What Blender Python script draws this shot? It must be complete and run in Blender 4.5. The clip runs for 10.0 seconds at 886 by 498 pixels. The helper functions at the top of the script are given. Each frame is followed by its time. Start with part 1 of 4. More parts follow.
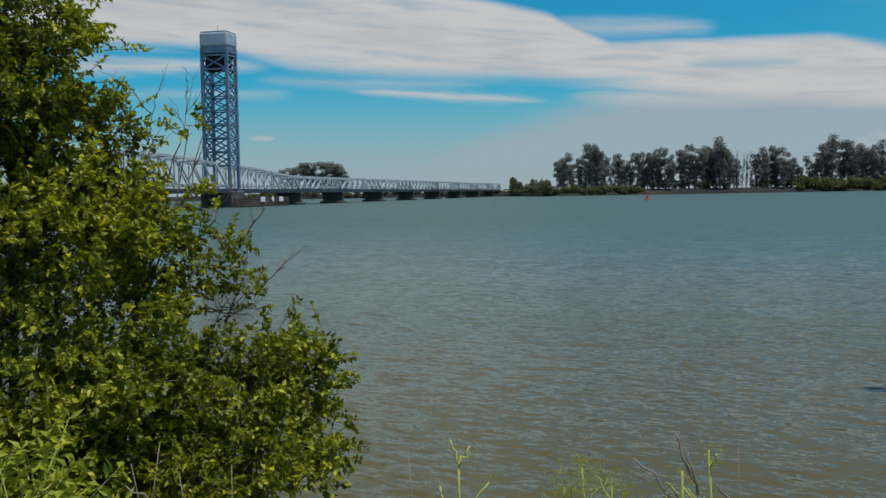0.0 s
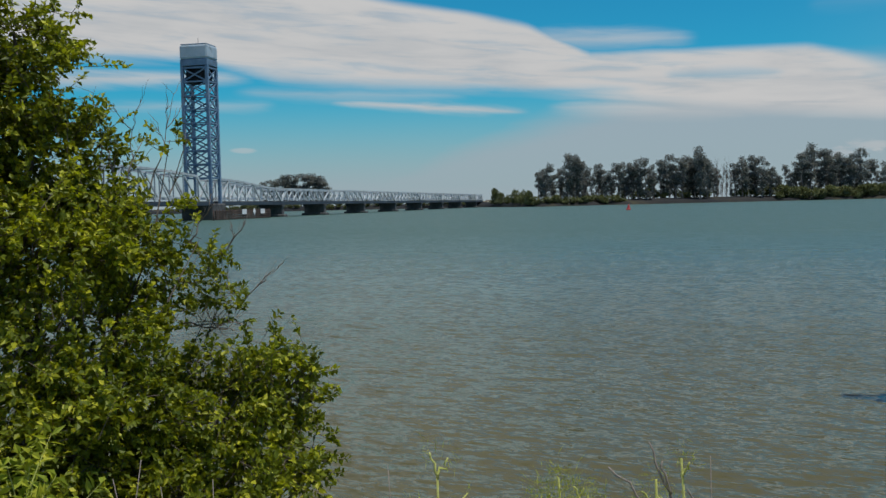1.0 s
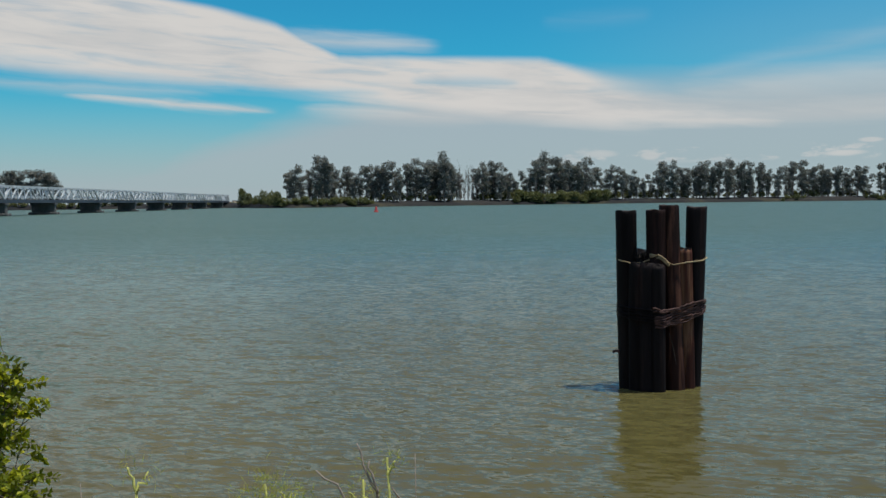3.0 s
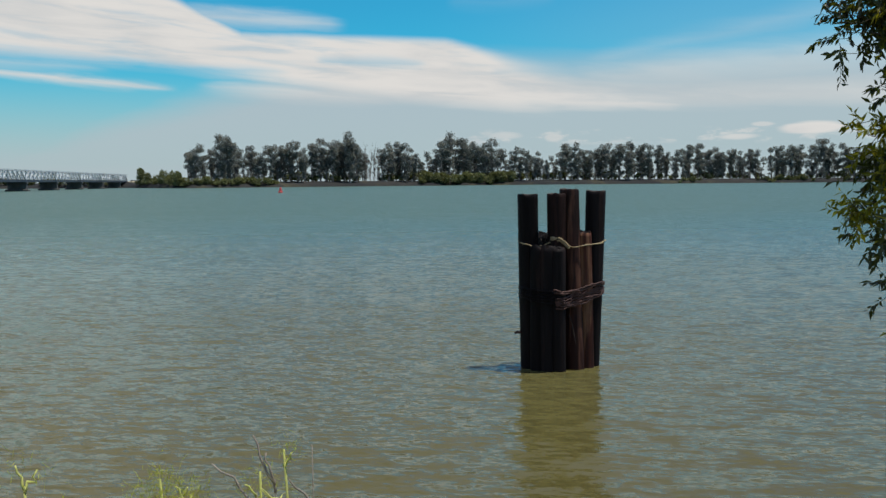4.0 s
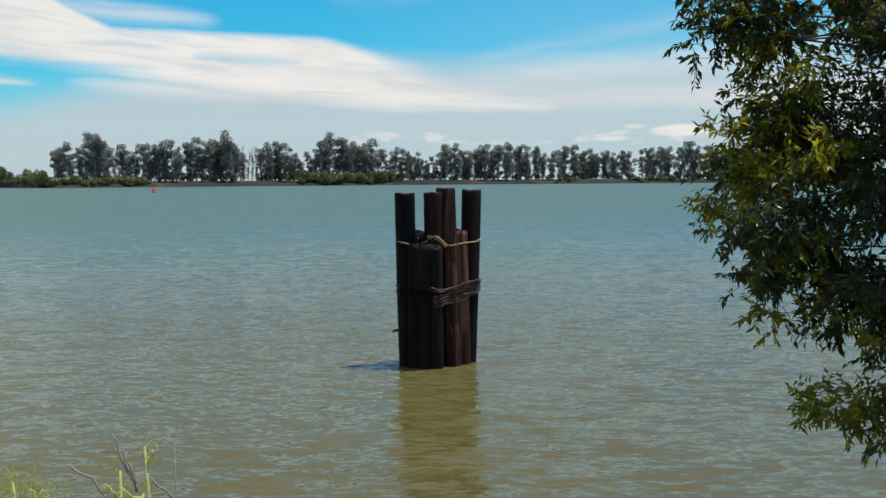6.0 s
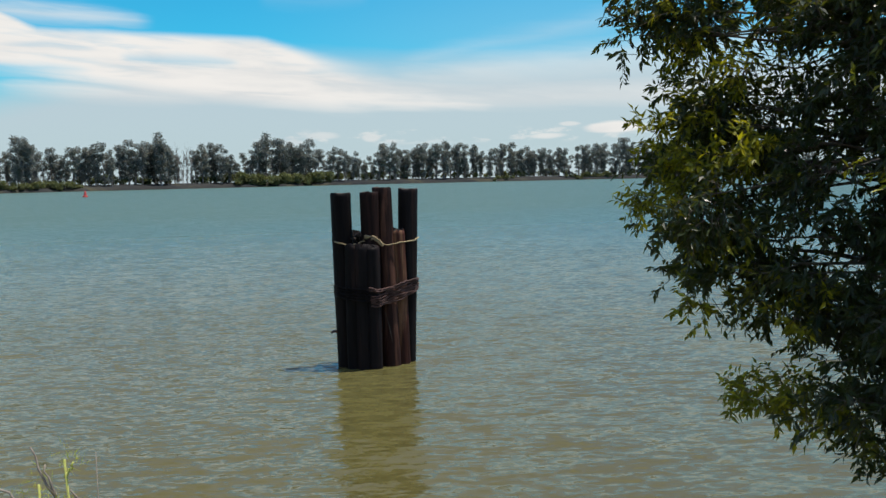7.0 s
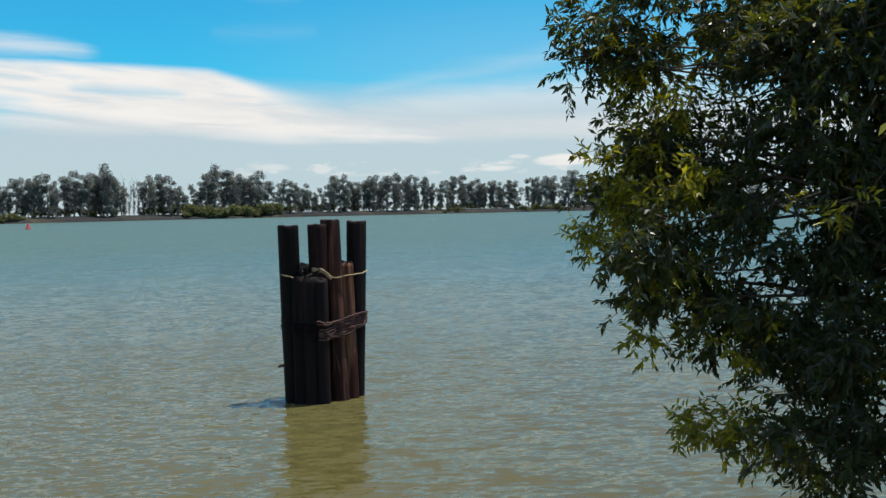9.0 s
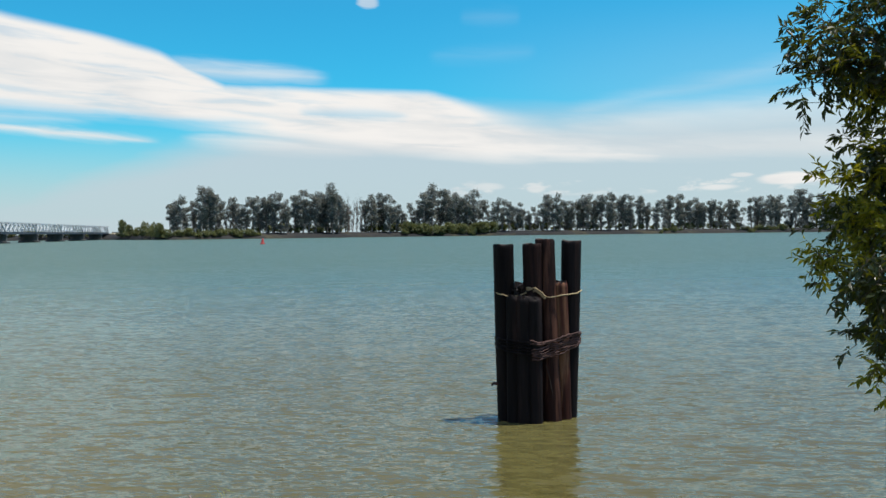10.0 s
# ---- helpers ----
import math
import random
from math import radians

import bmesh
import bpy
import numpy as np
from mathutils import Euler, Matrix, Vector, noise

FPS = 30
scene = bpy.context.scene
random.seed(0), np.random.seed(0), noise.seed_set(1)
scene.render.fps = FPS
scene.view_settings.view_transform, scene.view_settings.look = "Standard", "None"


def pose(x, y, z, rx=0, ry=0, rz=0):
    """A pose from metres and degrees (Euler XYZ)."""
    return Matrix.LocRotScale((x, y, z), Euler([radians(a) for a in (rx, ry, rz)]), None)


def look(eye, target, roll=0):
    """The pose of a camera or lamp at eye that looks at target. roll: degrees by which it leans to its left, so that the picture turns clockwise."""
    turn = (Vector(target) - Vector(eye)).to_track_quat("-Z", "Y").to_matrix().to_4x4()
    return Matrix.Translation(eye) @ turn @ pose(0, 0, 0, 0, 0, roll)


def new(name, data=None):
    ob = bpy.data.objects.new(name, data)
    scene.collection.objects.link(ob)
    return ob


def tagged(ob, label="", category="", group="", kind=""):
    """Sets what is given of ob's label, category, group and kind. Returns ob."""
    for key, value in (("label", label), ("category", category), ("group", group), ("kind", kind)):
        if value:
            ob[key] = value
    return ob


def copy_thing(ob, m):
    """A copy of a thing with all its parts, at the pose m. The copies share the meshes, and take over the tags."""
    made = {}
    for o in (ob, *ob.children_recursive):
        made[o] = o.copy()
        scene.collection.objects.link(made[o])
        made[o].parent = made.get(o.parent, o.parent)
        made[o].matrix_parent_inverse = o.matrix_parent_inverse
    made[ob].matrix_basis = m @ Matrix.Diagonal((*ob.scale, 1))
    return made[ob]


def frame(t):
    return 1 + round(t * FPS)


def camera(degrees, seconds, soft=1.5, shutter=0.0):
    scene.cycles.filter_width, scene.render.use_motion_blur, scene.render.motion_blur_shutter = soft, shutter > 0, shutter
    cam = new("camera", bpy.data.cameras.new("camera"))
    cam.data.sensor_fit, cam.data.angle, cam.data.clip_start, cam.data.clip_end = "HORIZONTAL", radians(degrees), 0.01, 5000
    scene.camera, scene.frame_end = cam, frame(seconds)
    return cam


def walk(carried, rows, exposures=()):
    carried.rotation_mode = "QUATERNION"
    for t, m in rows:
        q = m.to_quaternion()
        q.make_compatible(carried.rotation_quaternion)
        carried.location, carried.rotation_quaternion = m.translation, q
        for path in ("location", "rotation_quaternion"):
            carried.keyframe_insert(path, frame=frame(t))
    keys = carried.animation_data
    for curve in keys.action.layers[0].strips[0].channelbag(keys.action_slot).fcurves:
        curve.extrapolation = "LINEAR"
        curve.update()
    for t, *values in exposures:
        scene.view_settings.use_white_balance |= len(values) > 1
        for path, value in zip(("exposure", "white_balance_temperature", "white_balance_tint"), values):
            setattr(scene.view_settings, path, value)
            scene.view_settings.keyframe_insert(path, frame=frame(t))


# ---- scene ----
cam = camera(50.98, 10.0)
PATH = [
    (0.0, pose(-0.162, 0.037, 3.212, 86.57, 0.91, 16.35)),
    (0.5, pose(-0.164, 0.015, 3.225, 86.92, 1.37, 16.71)),
    (1.0, pose(-0.128, -0.015, 3.228, 87.23, 1.29, 15.24)),
    (1.5, pose(-0.100, -0.008, 3.221, 87.01, 0.67, 11.84)),
    (2.0, pose(-0.081, 0.003, 3.224, 87.46, -0.05, 8.45)),
    (2.5, pose(-0.012, 0.001, 3.215, 87.18, -0.04, 4.40)),
    (3.0, pose(0.009, 0.039, 3.226, 87.07, 0.64, -0.13)),
    (3.2, pose(0.009, 0.029, 3.248, 86.72, 0.67, -1.90)),
    (4.3, pose(0.050, -0.004, 3.269, 85.77, 0.39, -6.98)),
    (4.5, pose(0.050, -0.005, 3.267, 85.79, 0.42, -7.80)),
    (5.0, pose(0.022, -0.071, 3.249, 85.91, 0.35, -9.68)),
    (5.5, pose(0.062, -0.086, 3.240, 85.87, 0.65, -11.60)),
    (5.7, pose(0.077, -0.079, 3.249, 85.83, 0.60, -12.35)),
    (6.8, pose(0.135, -0.052, 3.246, 85.72, 0.56, -15.93)),
    (7.0, pose(0.145, -0.049, 3.244, 85.69, 1.19, -17.03)),
    (7.5, pose(0.167, -0.037, 3.256, 86.29, 1.06, -19.28)),
    (8.0, pose(0.192, -0.013, 3.241, 87.23, 0.62, -21.07)),
    (8.5, pose(0.210, -0.006, 3.242, 87.51, 0.50, -21.92)),
    (9.0, pose(0.206, 0.026, 3.247, 87.60, 1.15, -20.05)),
    (9.5, pose(0.188, 0.061, 3.256, 88.01, 1.58, -14.39)),
    (10.0, pose(0.181, 0.068, 3.258, 88.96, 0.58, -6.97)),
]
walk(cam, PATH, [(0.0, -0.47, 6350, 10), (2.5, -0.37, 6600, 10), (4.5, -0.01, 6700, 10), (7.5, 0.18, 6700, 10), (10.0, 0.22, 6650, 10)])

# ---------------------------------------------------------------- world, sun
SUN_AZ, SUN_EL = 92.0, 73.0   # degrees clockwise from +y, degrees up


class Nodes:
    """Short hand for a node tree."""

    def __init__(self, tree):
        self.t = tree

    def add(self, kind, **inputs):
        n = self.t.nodes.new(kind)
        for k, v in inputs.items():
            self.put(n.inputs[k.replace("_", " ")], v)
        return n

    def put(self, socket, v):
        if isinstance(v, bpy.types.NodeSocket):
            self.t.links.new(v, socket)
        else:
            socket.default_value = v

    def math(self, op, a, b=0.0, c=0.0, clamp=False):
        n = self.t.nodes.new("ShaderNodeMath")
        n.operation, n.use_clamp = op, clamp
        for s, v in zip(n.inputs, (a, b, c)):
            self.put(s, v)
        return n.outputs[0]

    def smooth(self, v, lo, hi, to_lo=0.0, to_hi=1.0):
        n = self.t.nodes.new("ShaderNodeMapRange")
        n.interpolation_type = "SMOOTHSTEP"
        for s, x in zip(n.inputs, (v, lo, hi, to_lo, to_hi)):
            self.put(s, x)
        return n.outputs[0]

    def ramp(self, v, stops, interp="LINEAR"):
        n = self.t.nodes.new("ShaderNodeValToRGB")
        e = n.color_ramp.elements
        n.color_ramp.interpolation = interp
        while len(e) < len(stops):
            e.new(0.5)
        for el, (p, c) in zip(e, stops):
            el.position = p
            el.color = (c, c, c, 1) if isinstance(c, (int, float)) else (*c, 1)
        self.put(n.inputs[0], v)
        return n.outputs[0]

    def noise(self, vec, scale, detail=4.0, rough=0.55, distort=0.0):
        n = self.t.nodes.new("ShaderNodeTexNoise")
        self.put(n.inputs["Vector"], vec)
        n.inputs["Scale"].default_value = scale
        n.inputs["Detail"].default_value = detail
        n.inputs["Roughness"].default_value = rough
        n.inputs["Distortion"].default_value = distort
        return n.outputs["Fac"]

    def xyz(self, x, y, z=0.0):
        n = self.t.nodes.new("ShaderNodeCombineXYZ")
        for s, v in zip(n.inputs, (x, y, z)):
            self.put(s, v)
        return n.outputs[0]

    def mix(self, f, a, b):
        n = self.t.nodes.new("ShaderNodeMix")
        n.data_type = "RGBA"
        self.put(n.inputs[0], f)
        self.put(n.inputs[6], a if isinstance(a, bpy.types.NodeSocket) else (*a, 1))
        self.put(n.inputs[7], b if isinstance(b, bpy.types.NodeSocket) else (*b, 1))
        return n.outputs[2]

    def scale(self, v, k):
        n = self.t.nodes.new("ShaderNodeVectorMath")
        n.operation = "MULTIPLY"
        self.put(n.inputs[0], v)
        n.inputs[1].default_value = k
        return n.outputs[0]


def build_world():
    world = bpy.data.worlds.new("sky")
    world.use_nodes = True
    world.node_tree.nodes.clear()
    g = Nodes(world.node_tree)
    sky = g.add("ShaderNodeTexSky")
    sky.sky_type, sky.sun_disc = "NISHITA", False
    sky.sun_elevation, sky.sun_rotation = radians(SUN_EL), radians(SUN_AZ)
    sky.air_density, sky.dust_density, sky.ozone_density = 1.0, 0.4, 2.5
    way = g.add("ShaderNodeTexCoord").outputs["Generated"]
    sep = g.add("ShaderNodeSeparateXYZ", Vector=way)
    az = g.math("MULTIPLY", g.math("ARCTAN2", sep.outputs[0], sep.outputs[1]), 57.2958)
    el = g.math("MULTIPLY", g.math("ARCSINE", sep.outputs[2]), 57.2958)
    azn = g.math("DIVIDE", g.math("ADD", az, 60.0), 120.0, clamp=True)

    # wind-drawn noise: long across, thin up and down, sinking to the right
    tilt = g.math("MULTIPLY_ADD", az, 0.06, el)
    big = g.noise(g.xyz(g.math("DIVIDE", az, 9.0), g.math("DIVIDE", tilt, 1.9), 3.1), 1.0, 5.0, 0.55, 0.3)
    fine = g.noise(g.xyz(g.math("DIVIDE", az, 5.5), g.math("DIVIDE", tilt, 0.62), 8.4), 1.0, 5.0, 0.55, 0.4)
    wob = g.math("MULTIPLY", g.math("SUBTRACT", big, 0.5), 2.2)
    fray = g.math("MULTIPLY", g.math("SUBTRACT", fine, 0.5), 2.0)

    def p(a):
        return (a + 60) / 120

    def edge(stops):
        return g.math("MULTIPLY", g.ramp(azn, [(p(a), e / 20) for a, e in stops]), 20.0)

    def streak(a0, a1, e0, e1, half, thick, soft=1.0):
        """A lens of cloud from direction a0 at height e0 to a1 at e1, drawn out to points."""
        f = g.math("DIVIDE", g.math("SUBTRACT", az, a0), a1 - a0)
        mid = g.math("MULTIPLY_ADD", f, e1 - e0, e0)
        mid = g.math("MULTIPLY_ADD", fray, 0.42, g.math("MULTIPLY_ADD", wob, 0.12, mid))
        full = g.math("SUBTRACT", 1.0, g.math("POWER", g.math("ABSOLUTE", g.math("MULTIPLY_ADD", f, 2.0, -1.0)), 2.5), clamp=True)
        room = g.math("MULTIPLY", full, half)
        off = g.math("ABSOLUTE", g.math("SUBTRACT", el, mid))
        return g.math("MULTIPLY", g.smooth(g.math("SUBTRACT", room, off), -0.32 * soft, 0.42 * soft), g.math("MULTIPLY", g.smooth(full, 0.0, 0.5), thick))

    # the great bank of altocumulus: its upper and lower edge by direction
    top = edge([(-60, 16), (-30, 14.6), (-18, 12.3), (-13.5, 11.6), (-10, 10.8), (-7.2, 9.5), (-6.2, 8.95),
                (0.8, 8.8), (6.3, 8.65), (9.7, 7.8), (13.6, 7.1), (18, 6.6), (40, 6.2)])
    low = edge([(-60, 9.2), (-40, 8.75), (-30, 8.6), (-25, 7.5), (-19, 7.1), (-10.5, 6.7), (-5.5, 6.0), (0.7, 5.1), (10.3, 4.2), (20.6, 4.3), (40, 4.0)])
    upper = g.smooth(g.math("SUBTRACT", g.math("MULTIPLY_ADD", wob, 0.16, top), el), -0.12, g.smooth(az, 6.0, 16.0, 0.5, 2.4))
    lower = g.smooth(g.math("SUBTRACT", el, g.math("MULTIPLY_ADD", fray, 0.5, low)), -0.35, 0.75)
    bank = g.math("MULTIPLY", g.math("MULTIPLY", upper, lower), g.smooth(az, 8.0, 20.0, 1.0, 0.72))
    bank = g.math("MULTIPLY", bank, g.smooth(fine, 0.30, 0.52, 0.80, 1.0))
    # clear lanes in it
    for lane in ((-2.0, 5.2, 7.35, 7.0, 0.26, 0.55), (8.6, 15.5, 6.7, 6.3, 0.20, 0.35), (-13.5, -3.0, 6.75, 6.5, 0.22, 0.5), (-27.5, -20.0, 8.3, 8.0, 0.12, 0.3)):
        bank = g.math("MULTIPLY", bank, g.math("SUBTRACT", 1.0, streak(*lane)))
    density = bank
    # wisps beside and below it, and the detached one over its shoulder
    for wisp in ((-11.5, 0.4, 9.9, 9.35, 0.46, 0.62, 1.4), (-22.5, -9.6, 6.4, 5.5, 0.27, 0.95), (-28.0, -13.0, 6.9, 6.7, 0.35, 0.5, 1.5),
                 (-46.0, -26.0, 7.5, 7.7, 0.42, 0.85, 1.3), (-36.0, -25.0, 6.05, 6.1, 0.2, 0.5, 1.3), (-9.0, 4.0, 5.7, 5.0, 0.3, 0.7, 1.4), (5.0, 21.5, 4.9, 4.5, 0.42, 0.85, 1.2),
                 (14.0, 31.0, 7.0, 9.9, 0.40, 0.26, 2.5), (12.0, 40.0, 6.0, 7.8, 1.0, 0.45, 3.0), (6.0, 13.0, 10.6, 10.9, 0.25, 0.10, 2.0), (8.0, 12.0, 12.9, 12.9, 0.3, 0.1, 2.0)):
        density = g.math("MAXIMUM", density, streak(*wisp))
    # a row of small cumulus low over the far trees
    puff = g.noise(g.xyz(g.math("DIVIDE", az, 1.9), g.math("DIVIDE", el, 0.62), 1.7), 1.0, 5.0, 0.6, 0.2)
    puff = g.math("MULTIPLY", g.smooth(puff, 0.52, 0.66), g.smooth(g.math("ABSOLUTE", g.math("SUBTRACT", el, 2.65)), 0.15, 0.6, 1.0, 0.0))
    puff = g.math("MULTIPLY", puff, g.math("MULTIPLY", g.smooth(az, 2.0, 9.0), 0.55))
    # broken cloud over the rest of the sky
    far_sky = g.math("MULTIPLY", g.smooth(g.noise(way, 2.4, 4.0, 0.5, 0.4), 0.44, 0.68), g.smooth(el, 14.5, 22.0))
    density = g.math("MAXIMUM", density, g.math("MULTIPLY", far_sky, 0.92))
    density = g.math("MAXIMUM", density, puff)
    # single small clouds
    for a0, e0, wide, high, thick in ((-27.2, 3.5, 0.8, 0.2, 0.45), (2.5, 13.9, 0.7, 0.45, 0.55), (27.5, 2.9, 1.7, 0.36, 0.95), (24.8, 3.2, 0.7, 0.14, 0.6), (23.4, 2.5, 1.3, 0.22, 0.7), (12.7, 2.6, 0.6, 0.26, 0.6),
                                      (9.7, 2.75, 1.1, 0.26, 0.5)):
        dx = g.math("DIVIDE", g.math("SUBTRACT", az, a0), wide)
        dy = g.math("DIVIDE", g.math("SUBTRACT", el, g.math("MULTIPLY_ADD", wob, 0.12, e0)), high)
        far_out = g.math("ADD", g.math("MULTIPLY", dx, dx), g.math("MULTIPLY", dy, dy))
        far_out = g.math("MULTIPLY_ADD", g.math("SUBTRACT", fine, 0.5), 2.2, far_out)
        density = g.math("MAXIMUM", density, g.smooth(far_out, 0.2, 1.3, thick, 0.0))
    density = g.math("MULTIPLY", density, g.smooth(el, 0.0, 1.5))
    # body of the cloud: brighter crests, greyer undersides
    crest = g.smooth(g.math("MULTIPLY_ADD", fine, 0.4, g.math("MULTIPLY", big, 0.6)), 0.34, 0.58)
    white = g.mix(crest, (0.64, 0.66, 0.675), (0.765, 0.76, 0.75))

    # clear blue, paler towards the horizon
    blue = g.add("ShaderNodeVectorMath")
    blue.operation = "MULTIPLY"
    g.put(blue.inputs[0], sky.outputs[0])
    # purer blue low down, softer overhead
    g.put(blue.inputs[1], g.mix(g.smooth(el, 13.0, 26.0), (0.014, 0.103, 0.124), (0.060, 0.102, 0.145)))
    haze_f = g.smooth(el, 7.6, 0.2, 0.0, 0.92)
    # a pale sheet of thin cloud that rises to the right, under the bank
    sheet = g.math("MULTIPLY_ADD", g.math("ADD", az, 21.0), 0.235, 2.4)
    sheet = g.math("MULTIPLY_ADD", wob, 0.5, g.math("MINIMUM", sheet, 7.2))
    haze_f = g.math("MAXIMUM", haze_f, g.smooth(g.math("SUBTRACT", sheet, el), -1.5, 1.8, 0.0, 0.88))
    thin = g.math("MULTIPLY", g.smooth(az, 2.0, 26.0), g.smooth(el, 15.0, 8.0, 0.0, 0.20))
    haze_f = g.math("MAXIMUM", haze_f, thin)
    clear = g.mix(haze_f, blue.outputs[0], (0.475, 0.545, 0.60))
    colour = g.mix(density, clear, white)
    bg = g.add("ShaderNodeBackground", Color=colour, Strength=1.0)
    out = g.add("ShaderNodeOutputWorld")
    world.node_tree.links.new(bg.outputs[0], out.inputs[0])
    scene.world = world

    lamp = bpy.data.lights.new("sun", "SUN")
    lamp.energy, lamp.angle, lamp.color = 4.7, radians(0.53), (1.0, 0.95, 0.86)
    sun = new("sun", lamp)
    a, e = radians(SUN_AZ), radians(SUN_EL)
    way_in = Vector((math.sin(a) * math.cos(e), math.cos(a) * math.cos(e), math.sin(e)))
    sun.matrix_world = look(way_in * 200, (0, 0, 0))


build_world()


# ---------------------------------------------------------------- materials
def material(name):
    m = bpy.data.materials.new(name)
    m.use_nodes = True
    g = Nodes(m.node_tree)
    return m, g, m.node_tree.nodes["Principled BSDF"]


def surface(name, dark, light, scale, rough=0.8, bump=0.3, stretch=(1, 1, 1), stain=None, metal=0.0, vary=0.0, spec=0.25):
    """A surface of two tones, mottled at two scales, with a fine relief."""
    m, g, b = material(name)
    co = g.scale(g.add("ShaderNodeTexCoord").outputs["Object"], stretch)
    n1, n2 = g.noise(co, scale, 6, 0.6), g.noise(co, scale * 0.13, 3, 0.5)
    f = g.smooth(g.math("MULTIPLY_ADD", n2, 0.6, g.math("MULTIPLY", n1, 0.4)), 0.36, 0.64)
    c = g.mix(f, dark, light)
    if stain:
        c = g.mix(g.smooth(g.noise(co, scale * 0.35, 5, 0.65, 0.6), 0.52, 0.68), c, stain)
    if vary:
        rnd = g.add("ShaderNodeObjectInfo").outputs["Random"]
        hsv = g.add("ShaderNodeHueSaturation", Color=c, Value=g.math("MULTIPLY_ADD", rnd, vary, 1 - vary / 2))
        c = hsv.outputs[0]
    g.put(b.inputs["Base Color"], c)
    g.put(b.inputs["Roughness"], g.math("MULTIPLY_ADD", n1, 0.2, rough - 0.1, clamp=True))
    b.inputs["Metallic"].default_value = metal
    b.inputs["Specular IOR Level"].default_value = spec
    bp = g.add("ShaderNodeBump", Height=n1, Strength=bump, Distance=0.02)
    g.put(b.inputs["Normal"], bp.outputs[0])
    return m


def leaf_material(name, dark, light, yellower, through_colour, gloss=0.45, sheen=0.3, turning=(0.58, 0.76), single=0.5):
    """Leaves: each differs a little, and light shines through them."""
    m, g, b = material(name)
    rnd = g.add("ShaderNodeNewGeometry").outputs["Random Per Island"]
    co = g.add("ShaderNodeTexCoord").outputs["Object"]
    patch = g.noise(co, 1.7, 3, 0.5)
    f = g.math("MULTIPLY_ADD", patch, 0.9, g.math("MULTIPLY_ADD", rnd, 0.7, -0.35), clamp=True)
    c = g.mix(f, dark, light)
    fresh = g.smooth(g.math("MULTIPLY_ADD", patch, 1 - single, g.math("MULTIPLY", rnd, single)), *turning)
    c = g.mix(fresh, c, yellower)
    g.put(b.inputs["Base Color"], c)
    b.inputs["Roughness"].default_value = gloss
    b.inputs["Specular IOR Level"].default_value = sheen
    tr = g.add("ShaderNodeBsdfTranslucent", Color=g.mix(g.math("MULTIPLY_ADD", fresh, 0.6, g.math("MULTIPLY", f, 0.5), clamp=True), tuple(0.3 * v for v in through_colour), through_colour))
    mx = g.add("ShaderNodeMixShader", Fac=0.34)
    m.node_tree.links.new(b.outputs[0], mx.inputs[1])
    m.node_tree.links.new(tr.outputs[0], mx.inputs[2])
    m.node_tree.links.new(mx.outputs[0], m.node_tree.nodes["Material Output"].inputs[0])
    return m


def water_material():
    """Silty river: olive body, wind ripples of several lengths."""
    m, g, b = material("river_water")
    co = g.add("ShaderNodeTexCoord").outputs["Object"]
    turn = g.add("ShaderNodeMapping", Vector=co)
    turn.inputs["Rotation"].default_value = (0, 0, radians(14))
    u = turn.outputs[0]
    silt = g.noise(g.scale(co, (0.02, 0.05, 1)), 1.0, 4, 0.55)
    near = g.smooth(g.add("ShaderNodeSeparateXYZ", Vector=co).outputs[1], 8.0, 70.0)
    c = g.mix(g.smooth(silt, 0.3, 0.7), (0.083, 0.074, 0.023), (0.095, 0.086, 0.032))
    # body colour turns greener from 8 m to 70 m out
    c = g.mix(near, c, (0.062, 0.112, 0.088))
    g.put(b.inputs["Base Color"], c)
    g.put(b.inputs["Roughness"], g.smooth(g.add("ShaderNodeSeparateXYZ", Vector=co).outputs[1], 8.0, 110.0, 0.14, 0.40))
    b.inputs["IOR"].default_value = 1.333
    gust = g.smooth(g.noise(g.scale(co, (0.03, 0.08, 1)), 1.0, 3, 0.5), 0.3, 0.7, 0.62, 1.08)
    slope = None
    for freq, across, along, detail in (((0.09, 0.24, 1), 0.03, 0.08, 2), ((0.7, 2.1, 1), 0.13, 0.36, 3), ((1.9, 5.2, 1), 0.38, 0.95, 4), ((5.5, 13.0, 1), 0.36, 0.78, 2)):
        n = g.t.nodes.new("ShaderNodeTexNoise")
        g.put(n.inputs["Vector"], g.scale(u, freq))
        n.inputs["Scale"].default_value = 1.0
        n.inputs["Detail"].default_value = detail
        n.inputs["Distortion"].default_value = 0.7
        c0 = g.add("ShaderNodeVectorMath")
        c0.operation = "SUBTRACT"
        g.put(c0.inputs[0], n.outputs["Color"])
        c0.inputs[1].default_value = (0.5, 0.5, 0.5)
        part_slope = g.scale(c0.outputs[0], (across, along, 0))
        if slope is None:
            slope = part_slope
        else:
            both = g.add("ShaderNodeVectorMath")
            g.put(both.inputs[0], slope)
            g.put(both.inputs[1], part_slope)
            slope = both.outputs[0]
    sx = g.add("ShaderNodeSeparateXYZ", Vector=slope)
    # the far water's darker reflection is put into a tilt towards this bank
    bank_tilt = g.smooth(g.add("ShaderNodeSeparateXYZ", Vector=co).outputs[1], 14.0, 70.0, 0.02, 0.15)
    tilt = g.xyz(g.math("MULTIPLY", sx.outputs[0], gust), g.math("SUBTRACT", g.math("MULTIPLY", sx.outputs[1], gust), bank_tilt), 1.0)
    nrm = g.add("ShaderNodeVectorMath")
    nrm.operation = "NORMALIZE"
    g.put(nrm.inputs[0], tilt)
    g.put(b.inputs["Normal"], nrm.outputs[0])
    return m


